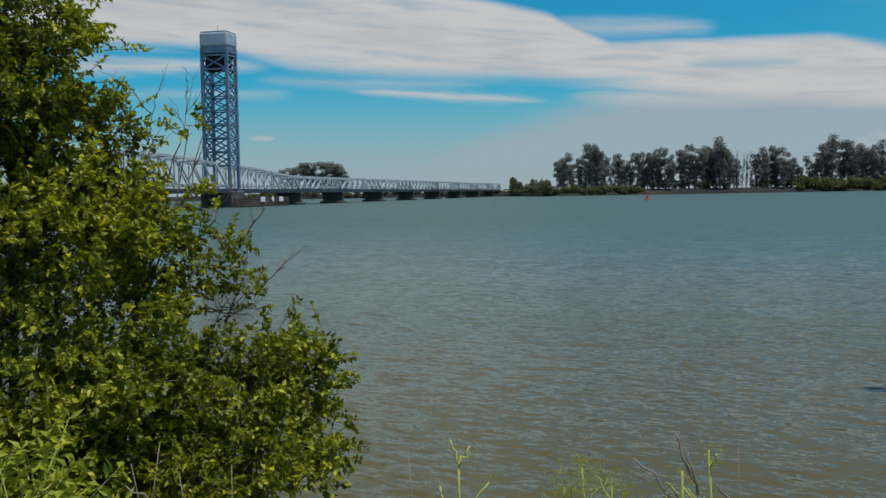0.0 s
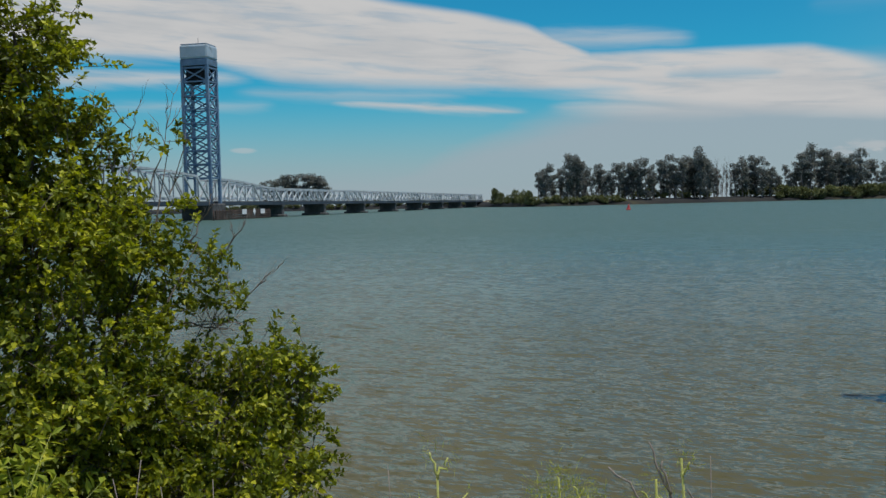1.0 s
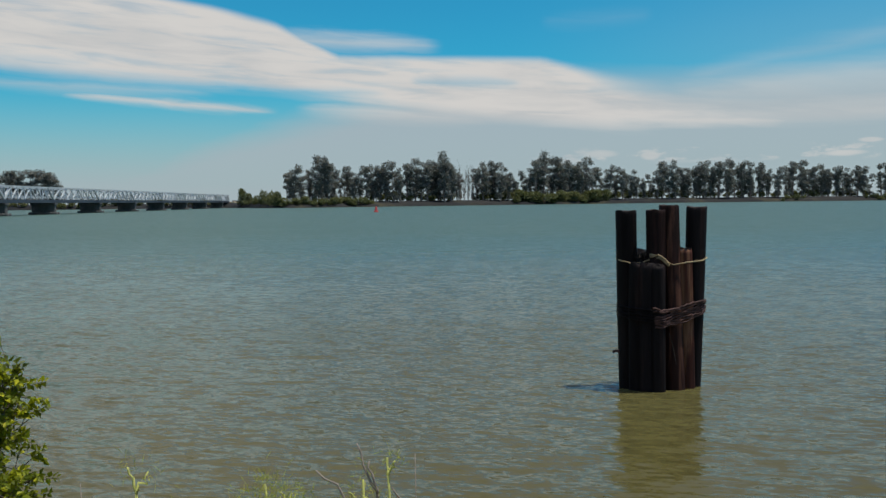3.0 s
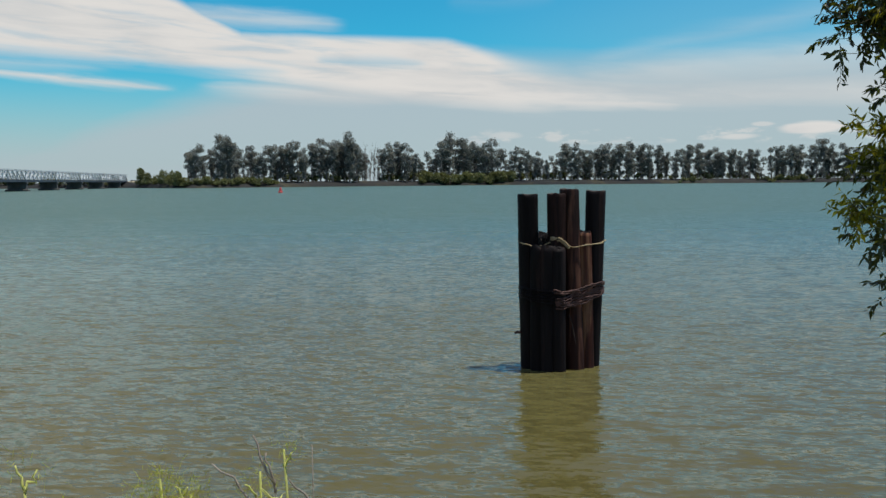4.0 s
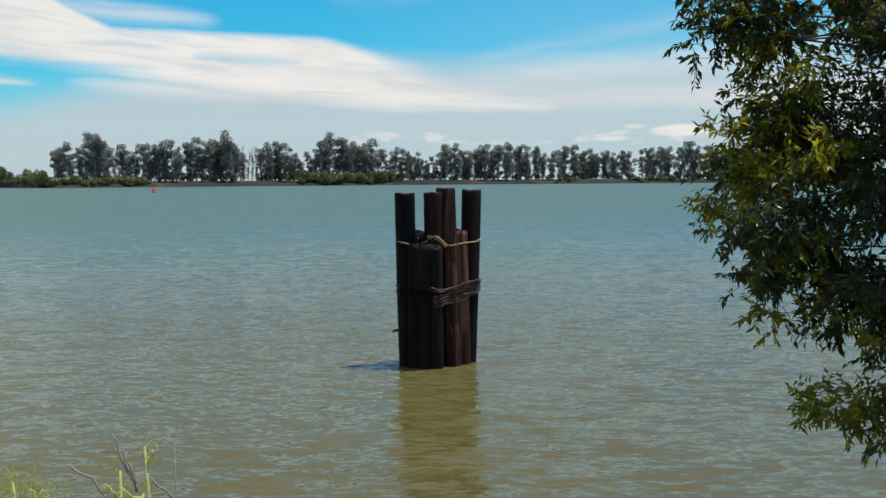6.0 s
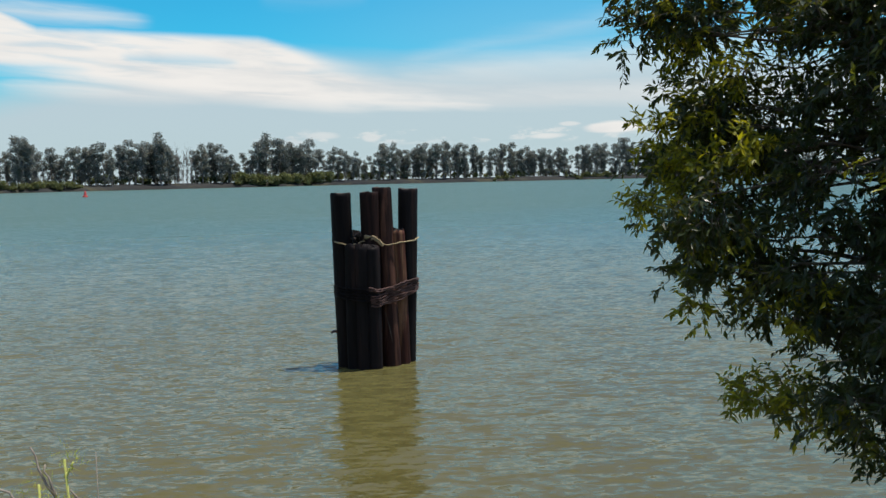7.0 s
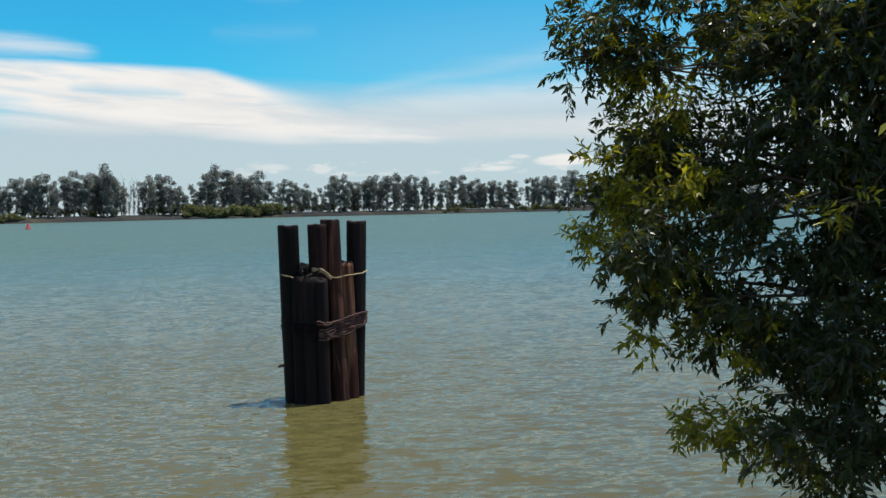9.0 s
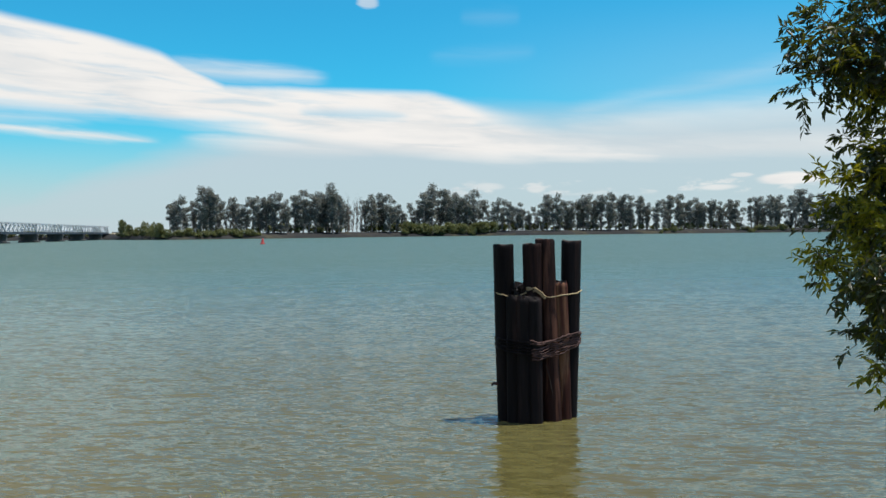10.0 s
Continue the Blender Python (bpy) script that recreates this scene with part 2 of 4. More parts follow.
WATER = water_material()
EARTH = surface("bank_earth", (0.10, 0.085, 0.05), (0.20, 0.17, 0.10), 3.0, 0.95, 0.6, stain=(0.07, 0.09, 0.03))
PILE = surface("creosoted_timber", (0.005, 0.0045, 0.005), (0.014, 0.0115, 0.0125), 14.0, 0.62, 1.0, (1, 1, 0.07), (0.022, 0.014, 0.013), vary=0.5, spec=0.08)
# pale streaks in the red and brown timber also stand for sunlit strips
PILE_RED = surface("weathered_sunlit_red_timber", (0.020, 0.008, 0.007), (0.095, 0.036, 0.026), 14.0, 0.75, 1.0, (1, 1, 0.07), (0.20, 0.105, 0.062), vary=0.3, spec=0.12)
PILE_MID = surface("sunlit_streak_timber", (0.006, 0.004, 0.004), (0.036, 0.016, 0.014), 14.0, 0.7, 1.0, (1, 1, 0.07), (0.12, 0.056, 0.038), vary=0.2, spec=0.12)
PILE_TOP = surface("sawn_pile_top", (0.03, 0.024, 0.02), (0.10, 0.08, 0.065), 14.0, 0.9, 0.8)
ROPE = surface("bleached_rope", (0.20, 0.15, 0.085), (0.42, 0.34, 0.20), 30.0, 0.9, 0.6)
CABLE = surface("rusted_wire_cable", (0.036, 0.020, 0.018), (0.10, 0.055, 0.048), 40.0, 0.8, 0.7)
STEEL = surface("painted_steel", (0.38, 0.42, 0.43), (0.54, 0.58, 0.59), 0.7, 0.55, 0.05, stain=(0.26, 0.28, 0.28))
HOUSE_STEEL = surface("pale_blue_house_panels", (0.34, 0.43, 0.48), (0.46, 0.54, 0.59), 0.7, 0.5, 0.05, stain=(0.28, 0.33, 0.36))
# the towers' shaded side put into a darker, bluer copy of the steel
TOWER_SHADE_STEEL = surface("shaded_blue_grey_tower", (0.11, 0.19, 0.28), (0.19, 0.29, 0.40), 0.7, 0.55, 0.05, stain=(0.12, 0.16, 0.20))
# floor girders' shade below the deck is put into this darker steel colour
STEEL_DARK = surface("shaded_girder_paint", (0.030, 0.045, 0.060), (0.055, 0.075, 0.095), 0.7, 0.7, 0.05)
COUNTERWEIGHT = surface("dark_counterweight", (0.012, 0.016, 0.022), (0.03, 0.035, 0.04), 0.7, 0.9, 0.1)
CONCRETE = surface("pier_concrete", (0.05, 0.055, 0.055), (0.12, 0.12, 0.115), 0.5, 0.9, 0.2, stain=(0.035, 0.04, 0.04))
FENDER = surface("fender_timber", (0.04, 0.03, 0.025), (0.10, 0.07, 0.055), 2.0, 0.9, 0.5)
SIGN = surface("white_sign", (0.70, 0.70, 0.68), (0.80, 0.80, 0.78), 1.0, 0.6, 0.0)
SAND = surface("sandy_fill", (0.36, 0.30, 0.20), (0.48, 0.41, 0.28), 0.3, 0.95, 0.2)
BUOY = surface("faded_red_paint", (0.42, 0.05, 0.05), (0.58, 0.10, 0.09), 2.0, 0.6, 0.05)
BARK = surface("grey_bark", (0.06, 0.05, 0.04), (0.15, 0.125, 0.10), 9.0, 0.95, 0.8, (1, 1, 0.3))
GUM_BARK = surface("gum_bark", (0.16, 0.13, 0.11), (0.42, 0.37, 0.33), 0.6, 0.9, 0.3, (1, 1, 0.2))
DEAD_WOOD = surface("dead_twigs", (0.16, 0.135, 0.115), (0.30, 0.26, 0.22), 12.0, 0.95, 0.4)
BUSH_LEAF = leaf_material("bush_leaves", (0.050, 0.080, 0.007), (0.27, 0.315, 0.018), (0.50, 0.49, 0.03), (0.60, 0.66, 0.012), 0.5)
# ash leaves near black: the crown's deep shade is put into the colours
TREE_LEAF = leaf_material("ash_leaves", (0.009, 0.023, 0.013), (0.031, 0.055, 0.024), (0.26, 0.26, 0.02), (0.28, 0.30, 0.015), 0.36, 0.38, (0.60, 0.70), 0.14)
# a lit copy of the ash leaves, sunlight put into the colour
SUNLIT_LEAF = leaf_material("sunlit_ash_leaves", (0.11, 0.13, 0.012), (0.26, 0.26, 0.02), (0.46, 0.41, 0.03), (0.60, 0.57, 0.015), 0.4)
SHRUB_LEAF = leaf_material("near_shrub_leaves", (0.22, 0.28, 0.02), (0.36, 0.42, 0.03), (0.48, 0.48, 0.05), (0.55, 0.60, 0.03), 0.6)
# paler than a gum leaf's own tone: haze of distance put into the colour
HAZY_GUM_LEAF = leaf_material("hazy_gum_leaves", (0.15, 0.18, 0.178), (0.25, 0.27, 0.245), (0.32, 0.27, 0.22), (0.36, 0.38, 0.30), 0.6)
SHORE_LEAF = leaf_material("shore_shrub_leaves", (0.125, 0.150, 0.075), (0.225, 0.240, 0.100), (0.30, 0.29, 0.13), (0.28, 0.30, 0.09), 0.7)
WEED_STEM = surface("fennel_stems", (0.34, 0.38, 0.08), (0.58, 0.56, 0.20), 14.0, 0.6, 0.2)
WEED_LEAF = leaf_material("fennel_fronds", (0.28, 0.34, 0.02), (0.42, 0.47, 0.03), (0.55, 0.52, 0.05), (0.60, 0.62, 0.03), 0.7)
GRASS = leaf_material("bank_grass", (0.10, 0.13, 0.03), (0.20, 0.21, 0.06), (0.30, 0.27, 0.12), (0.20, 0.22, 0.05))


# ---------------------------------------------------------------- mesh helpers
def mesh_of(name, verts, faces, mat, smooth=False):
    me = bpy.data.meshes.new(name)
    me.from_pydata([tuple(v) for v in verts], [], [tuple(f) for f in faces])
    me.materials.append(mat)
    if smooth:
        me.polygons.foreach_set("use_smooth", [True] * len(me.polygons))
    me.update()
    return me


def child(name, me, parent, label="", kind=""):
    ob = new(name, me)
    ob.parent = parent
    return tagged(ob, label=label, kind=kind)


def part(name, bm, mat, parent, label=""):
    me = bpy.data.meshes.new(name)
    bm.to_mesh(me)
    bm.free()
    me.materials.append(mat)
    return child(name, me, parent, label)


def thing(name, at, label, category, group="", kind=""):
    ob = new(name)
    ob.location = at
    ob.empty_display_size = 0.2
    return tagged(ob, label, category, group, kind)


def quads_mesh(name, verts, loops, sizes, mat, smooth=False):
    """A mesh from flat arrays: corner indices, and the corners of each face."""
    me = bpy.data.meshes.new(name)
    verts, loops, sizes = np.asarray(verts, float), np.asarray(loops, np.int32).ravel(), np.asarray(sizes, np.int32)
    me.vertices.add(len(verts))
    me.vertices.foreach_set("co", verts.ravel())
    me.loops.add(len(loops))
    me.loops.foreach_set("vertex_index", loops)
    me.polygons.add(len(sizes))
    me.polygons.foreach_set("loop_start", np.concatenate([[0], np.cumsum(sizes)[:-1]]).astype(np.int32))
    me.polygons.foreach_set("use_smooth", np.full(len(sizes), smooth))
    me.materials.append(mat)
    me.update(calc_edges=True)
    me.validate()
    return me


def tube(path, radii, sides=6, cap=True):
    """Verts and faces of a round bar along a path."""
    path = [Vector(p) for p in path]
    vs, fs = [], []
    side = None
    for i, p in enumerate(path):
        d = (path[min(i + 1, len(path) - 1)] - path[max(i - 1, 0)]).normalized()
        if side is None:
            side = d.cross(Vector((0.3, 0.9, 0.2)))
            if side.length < 0.1:
                side = d.cross(Vector((1, 0, 0)))
        side = (side - d * side.dot(d)).normalized()
        up = d.cross(side)
        for k in range(sides):
            a = 2 * math.pi * k / sides
            vs.append(p + (side * math.cos(a) + up * math.sin(a)) * radii[i])
    for i in range(len(path) - 1):
        for k in range(sides):
            a, b = i * sides + k, i * sides + (k + 1) % sides
            fs.append((a, b, b + sides, a + sides))
    if cap:
        fs.append(tuple(range(sides - 1, -1, -1)))
        n = (len(path) - 1) * sides
        fs.append(tuple(range(n, n + sides)))
    return vs, fs


def tubes(many):
    vs, fs = [], []
    for v, f in many:
        o = len(vs)
        vs += v
        fs += [tuple(i + o for i in q) for q in f]
    return vs, fs


def bar(a, b, w, h):
    """A box beam from a to b, w wide and h high."""
    a, b = Vector(a), Vector(b)
    d = (b - a).normalized()
    s = d.cross(Vector((0, 0, 1)))
    if s.length < 0.01:
        s = Vector((1, 0, 0))
    s.normalize()
    u = s.cross(d)
    vs = [q + s * (x * w / 2) + u * (z * h / 2) for q in (a, b) for x, z in ((-1, -1), (1, -1), (1, 1), (-1, 1))]
    return vs, [(3, 2, 1, 0), (4, 5, 6, 7), (0, 1, 5, 4), (1, 2, 6, 5), (2, 3, 7, 6), (3, 0, 4, 7)]


def block(x0, x1, y0, y1, z0, z1, bevel=0.0):
    bm = bmesh.new()
    bmesh.ops.create_cube(bm, size=1)
    for v in bm.verts:
        v.co = ((x0 + x1) / 2 + v.co.x * (x1 - x0), (y0 + y1) / 2 + v.co.y * (y1 - y0), (z0 + z1) / 2 + v.co.z * (z1 - z0))
    if bevel:
        bmesh.ops.bevel(bm, geom=bm.edges[:], offset=bevel, segments=2, affect="EDGES", profile=0.5)
    return bm


def unit(v):
    return v / np.maximum(np.linalg.norm(v, axis=-1, keepdims=True), 1e-9)


def leaf_mesh(name, base, way, length, width, mat, rng, droop=0.15, light=False):
    """Pointed leaves folded along the midrib: one island each, four faces, or two for leaves far off."""
    n = len(base)
    way = unit(way)
    side = unit(np.cross(way, unit(rng.normal(size=(n, 3)) * 0.7 + [0, 0, 0.9])))
    nor = np.cross(side, way)
    length = np.broadcast_to(np.asarray(length, float), n)[:, None] * rng.uniform(0.7, 1.25, (n, 1))
    width = np.broadcast_to(np.asarray(width, float), n)[:, None] * rng.uniform(0.75, 1.2, (n, 1))
    bend = -nor * length * droop * rng.uniform(0.2, 1.6, (n, 1))
    mid = base + way * length * 0.45 + bend * 0.25
    tip = base + way * length + bend
    lift = nor * width * rng.uniform(0.05, 0.35, (n, 1))
    if light:
        v = np.stack([base, mid + side * width / 2 + lift, tip, mid - side * width / 2 + lift], 1).reshape(-1, 3)
        return quads_mesh(name, v, (np.arange(n)[:, None, None] * 4 + np.array([[0, 2, 1], [0, 3, 2]])).reshape(-1), np.full(n * 2, 3), mat)
    v = np.stack([base, mid + side * width / 2 + lift, tip, mid - side * width / 2 + lift, mid], 1).reshape(-1, 3)
    f = np.array([[0, 4, 1], [1, 4, 2], [0, 3, 4], [4, 3, 2]])
    loops = (np.arange(n)[:, None, None] * 5 + f).reshape(-1)
    return quads_mesh(name, v, loops, np.full(n * 4, 3), mat)


def in_ball(rng, n, shell=0.5):
    d = unit(rng.normal(size=(n, 3)))
    return d * rng.uniform(shell, 1.0, (n, 1)) ** 0.6


def leafy(parent, lobes, rng, per_m3, twig_len, leaves_per_twig, leaf_len, leaf_wid, leaf_mat, twig_mat, lean=(0, 0, 0.3), droop=0.15, crown="crown", label="", spread=0.9, clump=0.13, light=False):
    """Twigs all through the lobes (x, y, z, across, up, thickness of growth), leaves all along the twigs."""
    starts, ways = [], []
    for x, y, z, r, h, *k in lobes:
        dens = k[0] if k else 1.0
        n = int(per_m3 * dens * (r * r * h) ** 0.85) + int(12 * min(dens, 1.0))
        q = in_ball(rng, max(n // 5, 4), 0.25)[rng.integers(max(n // 5, 4), size=n)] + rng.normal(size=(n, 3)) * clump * [0.6 / r, 0.6 / r, 0.45 / h]
        wob = 1 + 0.16 * np.sin(q[:, :1] * 7 + x * 5) + 0.14 * np.sin(q[:, 2:] * 8 + y * 4)
        starts.append(np.array([x, y, z]) + q * wob * [r, r, h] * 0.93)
        ways.append(unit(unit(q) * [1, 1, 0.7] + rng.normal(size=(n, 3)) * 0.6 + np.array(lean)))
    starts, ways = np.concatenate(starts), np.concatenate(ways)
    n = len(starts)
    tl = twig_len * rng.uniform(0.5, 1.25, (n, 1))
    # leaves
    k = leaves_per_twig
    s = np.linspace(0.08, 1.0, k)[None, :, None]
    sag = np.array([0, 0, -1.0]) * tl[:, None, :] * droop
    base = starts[:, None] + ways[:, None] * tl[:, None] * s + sag * s ** 2
    side = unit(np.cross(ways, rng.normal(size=(n, 3))))[:, None] * np.where(np.arange(k) % 2, 1, -1)[None, :, None]
    lw = unit(ways[:, None] * 0.7 + side * spread + rng.normal(size=(n, k, 3)) * 0.35 + [0, 0, -droop * 2])
    keep = rng.uniform(size=(n, k)) < 0.93
    child(crown, leaf_mesh(crown, base[keep], lw[keep], leaf_len, leaf_wid, leaf_mat, rng, droop + 0.1, light), parent, label)
    # twigs, three-sided
    end = starts + ways * tl - [0, 0, 1] * tl * droop
    beg = starts - ways * tl * 0.5
    a = unit(np.cross(ways, [0.3, 0.5, 0.8]))
    b = np.cross(ways, a)
    rad = 0.0016 + 0.003 * twig_len
    ring = [a, -0.5 * a + 0.87 * b, -0.5 * a - 0.87 * b]
    v = np.stack([beg + r * rad * 1.5 for r in ring] + [end + r * rad * 0.5 for r in ring], 1).reshape(-1, 3)
    f = np.array([[0, 1, 4, 3], [1, 2, 5, 4], [2, 0, 3, 5]])
    child("twig_growth", quads_mesh("twig_growth", v, (np.arange(n)[:, None, None] * 6 + f).reshape(-1), np.full(n * 3, 4), twig_mat), parent, kind="stuff")


def wander(a, b, rng, steps, amount):
    """A crooked way from a to b."""
    a, b = np.array(a, float), np.array(b, float)
    t = np.linspace(0, 1, steps + 1)[:, None]
    off = rng.normal(size=(steps + 1, 3)) * amount
    return a + (b - a) * t + off * np.sin(np.pi * t)


# ---------------------------------------------------------------- land and water
def smoothstep(v, lo, hi):
    t = np.clip((v - lo) / (hi - lo), 0, 1)
    return t * t * (3 - 2 * t)


def shore_range(az):
    """Distance of the far shoreline by direction (degrees from +y)."""
    return 690 + 7.0 * np.clip(az, -9.5, 45) + 125 * smoothstep(-np.asarray(az, float), 9.5, 14) + 60 * smoothstep(-np.asarray(az, float), 14, 26)


def ground_height(x, y):
    x, y = np.asarray(x, float), np.asarray(y, float)
    edge = 5.1 + 0.35 * np.sin(x * 0.8) + 0.2 * np.sin(x * 2.3 + 1) + 0.012 * np.maximum(np.abs(x) - 6, 0) ** 1.3
    bank = 1.68 - 1.68 * smoothstep(y, 1.3, edge) ** 0.9 - 2.2 * smoothstep(y, edge, edge + 6)
    bank = bank + 0.04 * np.sin(x * 3.1 + y * 2.2) + 0.03 * np.sin(x * 7.3 - y * 5.1)
    r, az = np.hypot(x, y), np.degrees(np.arctan2(x, y))
    s = r - shore_range(az)
    wob = 3 * np.sin(az * 2.7) + 2 * np.sin(az * 6.1 + 1)
    far = 4.4 * smoothstep(s + wob, -7, 6) + 1.8 * smoothstep(s, 6, 22) - 3.0 * smoothstep(s, 40, 90)
    return np.where((s > -25) & (y > 0), np.maximum(bank, far - 2.2), bank)


def build_land():
    near = np.concatenate([[-1500, -700, -300, -120, -60, -30], np.arange(-16, 16.1, 0.4), [30, 60, 120, 300, 700, 1500]])
    ys = np.concatenate([[-1200, -300, -80, -25, -10], np.arange(-4, 14.1, 0.35), [20, 40, 90, 200, 350]])
    X, Y = np.meshgrid(near, ys)
    Z = ground_height(X, Y)
    nx, ny = len(near), len(ys)
    v = np.stack([X, Y, Z], -1).reshape(-1, 3)
    i = np.arange(nx * ny).reshape(ny, nx)
    f = np.stack([i[:-1, :-1], i[:-1, 1:], i[1:, 1:], i[1:, :-1]], -1).reshape(-1, 4)
    tagged(new("ground", quads_mesh("ground", v, f, np.full(len(f), 4), EARTH, True)), "bare earth river bank sloping down to the water", "ground", kind="structure")
    # the other shore, drawn along its own waterline
    az = np.radians(np.arange(-62, 62.1, 0.35))
    off = np.array([-30, -12, -6, -3, 0, 3, 6, 10, 16, 22, 40, 90, 400, 3000])
    A, O = np.meshgrid(az, off)
    R = shore_range(np.degrees(A)) + O
    X, Y = R * np.sin(A), R * np.cos(A)
    v = np.stack([X, Y, ground_height(X, Y)], -1).reshape(-1, 3)
    i = np.arange(A.size).reshape(A.shape)
    f = np.stack([i[:-1, :-1], i[:-1, 1:], i[1:, 1:], i[1:, :-1]], -1).reshape(-1, 4)[:, ::-1]
    tagged(new("far_shore", quads_mesh("far_shore", v, f, np.full(len(f), 4), FAR_EARTH, True)), "low levee of dark earth and dry grass across the river", "shore", kind="structure")
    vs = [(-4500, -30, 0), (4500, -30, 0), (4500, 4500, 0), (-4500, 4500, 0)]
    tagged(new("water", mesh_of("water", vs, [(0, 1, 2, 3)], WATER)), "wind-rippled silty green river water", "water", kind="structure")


FAR_EARTH = surface("levee_earth", (0.012, 0.014, 0.016), (0.028, 0.028, 0.026), 0.08, 0.95, 0.3, stain=(0.055, 0.052, 0.03))
build_land()


# ---------------------------------------------------------------- the pile cluster in the river
def build_dolphin():
    rng = np.random.default_rng(7)
    root = thing("mooring_dolphin", (3.72, 15.75, 0), "dark timber piles lashed with rope and cable in the river", "mooring piles")
    root.rotation_euler = (0, 0, radians(-13.2))
    # across, away, top, radius, lean across, lean away, worn top, material
    rows = [(-.53, .02, 3.04, .170, -.045, 0, 0, PILE), (-.06, -.02, 3.05, .158, -.02, 0, 0, PILE_MID), (.225, .0, 3.12, .160, -.085, .10, 0, PILE_MID),
            (.535, .34, 3.09, .165, .062, .0, 0, PILE), (-.39, -.17, 2.14, .135, 0, 0, 1, PILE), (-.22, -.23, 2.13, .14, 0, 0, 1, PILE), (-.045, -.25, 2.12, .13, -.01, 0, 1, PILE),
            (.435, .14, 2.36, .125, -.055, 0, 1, PILE_RED), (-.26, .34, 2.32, .16, 0, 0, 1, PILE)]
    sides = 18
    for s, t, top, r, la, lt, worn, mat in rows:
        vs, fs = [], []
        zs = [-1.6, -.4, 0, .35, .8, 1.2, 1.6, 2.0, 2.4, 2.8, 3.2]
        zs = [z for z in zs if z < top - 0.12] + [top - 0.07, top - 0.015, top]
        knots = rng.uniform(0, 6.28, 4)
        for z in zs:
            f = z / 3.0
            taper = 1 + 0.05 * f
            edge = 1.0
            if worn:
                edge = {top - 0.07: 0.99, top - 0.015: 0.95, top: 0.84}.get(z, 1.0)
            elif z == top:
                edge = 0.95
            for k in range(sides):
                a = 2 * math.pi * k / sides
                rr = r * taper * edge * (1 + 0.03 * math.sin(3 * a + knots[0] + z) + 0.022 * math.sin(5 * a + knots[1] - 0.6 * z) + 0.012 * math.sin(9 * a + knots[2]) + rng.normal() * 0.006)
                rag = rng.normal() * (0.03 if worn else 0.008) if z == top else 0
                vs.append((s + la * (f * 1.3 - .3) + rr * math.cos(a), t + lt * f + rr * math.sin(a), z + rag))
        n = len(zs)
        for i in range(n - 1):
            for k in range(sides):
                a, b = i * sides + k, i * sides + (k + 1) % sides
                fs.append((a, b, b + sides, a + sides))
        pile = child("timber_post", mesh_of("timber_post", vs, fs, mat, True), root, "worn broken-topped reddish timber pile" if worn and mat is PILE_RED else ("worn short dark timber pile" if worn else "tall dark round timber pile"))
        rim = [vs[(n - 1) * sides + k] for k in range(sides)]
        c = (sum(v[0] for v in rim) / sides, sum(v[1] for v in rim) / sides, top - 0.02 if not worn else top + .03)
        fan = [(k, (k + 1) % sides, sides) for k in range(sides)]
        child("sawn_top", mesh_of("sawn_top", [(v[0], v[1], v[2] + .002) for v in rim] + [c], fan, PILE if worn else PILE_TOP), pile)

    def wrap(points, r, name, mat, label, strands=1, gap=0.0, twist=0.0):
        for i in range(strands):
            path = []
            for j in range(len(points) - 1):
                a, b = Vector(points[j]), Vector(points[j + 1])
                for q in range(4):
                    f = q / 4
                    path.append(a.lerp(b, f) + Vector((rng.normal() * r * .3, rng.normal() * r * .3, i * gap + twist * math.sin(j * 1.7 + i) + rng.normal() * r * .35)))
            path.append(Vector(points[-1]) + Vector((0, 0, i * gap)))
            child(name, mesh_of(name, *tube(path, [r] * len(path), 6), mat, True), root, label)

    wrap([(-.74, .06, 2.22), (-.66, -.16, 2.19), (-.45, -.2, 2.15), (-.32, -.20, 2.16), (-.2, -.15, 2.2), (-.08, -.12, 2.22), (.06, -.14, 2.2), (.12, -.17, 2.15), (.22, -.15, 2.13), (.34, -.06, 2.14), (.50, .06, 2.16), (.70, .19, 2.18), (.77, .36, 2.21),
          (.6, .6, 2.22), (.1, .66, 2.2), (-.4, .55, 2.2), (-.7, .3, 2.22), (-.74, .06, 2.22)], .0115, "rope", ROPE, "frayed pale mooring rope")
    wrap([(-.17, -.17, 2.29), (-.05, -.17, 2.28), (.06, -.18, 2.22), (.14, -.22, 2.15)], .02, "rope_knot", ROPE, "loose knot of pale rope", 2, -.03, .01)
    ring = [(-.09, -.41, 1.10), (.05, -.38, 1.09), (.20, -.20, 1.12), (.32, -.15, 1.15), (.50, -.02, 1.20), (.68, .14, 1.26), (.74, .33, 1.29)]
    wrap(ring, .017, "wire_cable", CABLE, "rusted wire cable lashing", 6, .036, .012)
    wrap([(-.12, -.41, 1.37), (.06, -.38, 1.34), (.22, -.2, 1.36), (.34, -.15, 1.39), (.52, -.02, 1.43), (.70, .14, 1.46), (.75, .32, 1.46)], .02, "wire_cable", CABLE, "", 2, .03, .01)
    wrap([(-.73, .05, 1.25), (-.66, -.16, 1.25), (-.48, -.31, 1.22), (-.25, -.39, 1.2), (-.09, -.41, 1.19)], .016, "wire_cable", PILE, "", 5, .045, .006)
    wrap([(.75, .33, 1.3), (.6, .56, 1.3), (.1, .62, 1.3), (-.4, .56, 1.3), (-.72, .2, 1.27)], .016, "wire_cable", CABLE, "", 4, .04)
    # tangled drift caught on top of the short piles and at the side
    sticks = []
    for i in range(26):
        a = np.array([-.30, .0, 2.24]) + rng.normal(size=3) * [.13, .1, .04]
        b = a + rng.normal(size=3) * [.12, .1, .09] + [0, 0, .05]
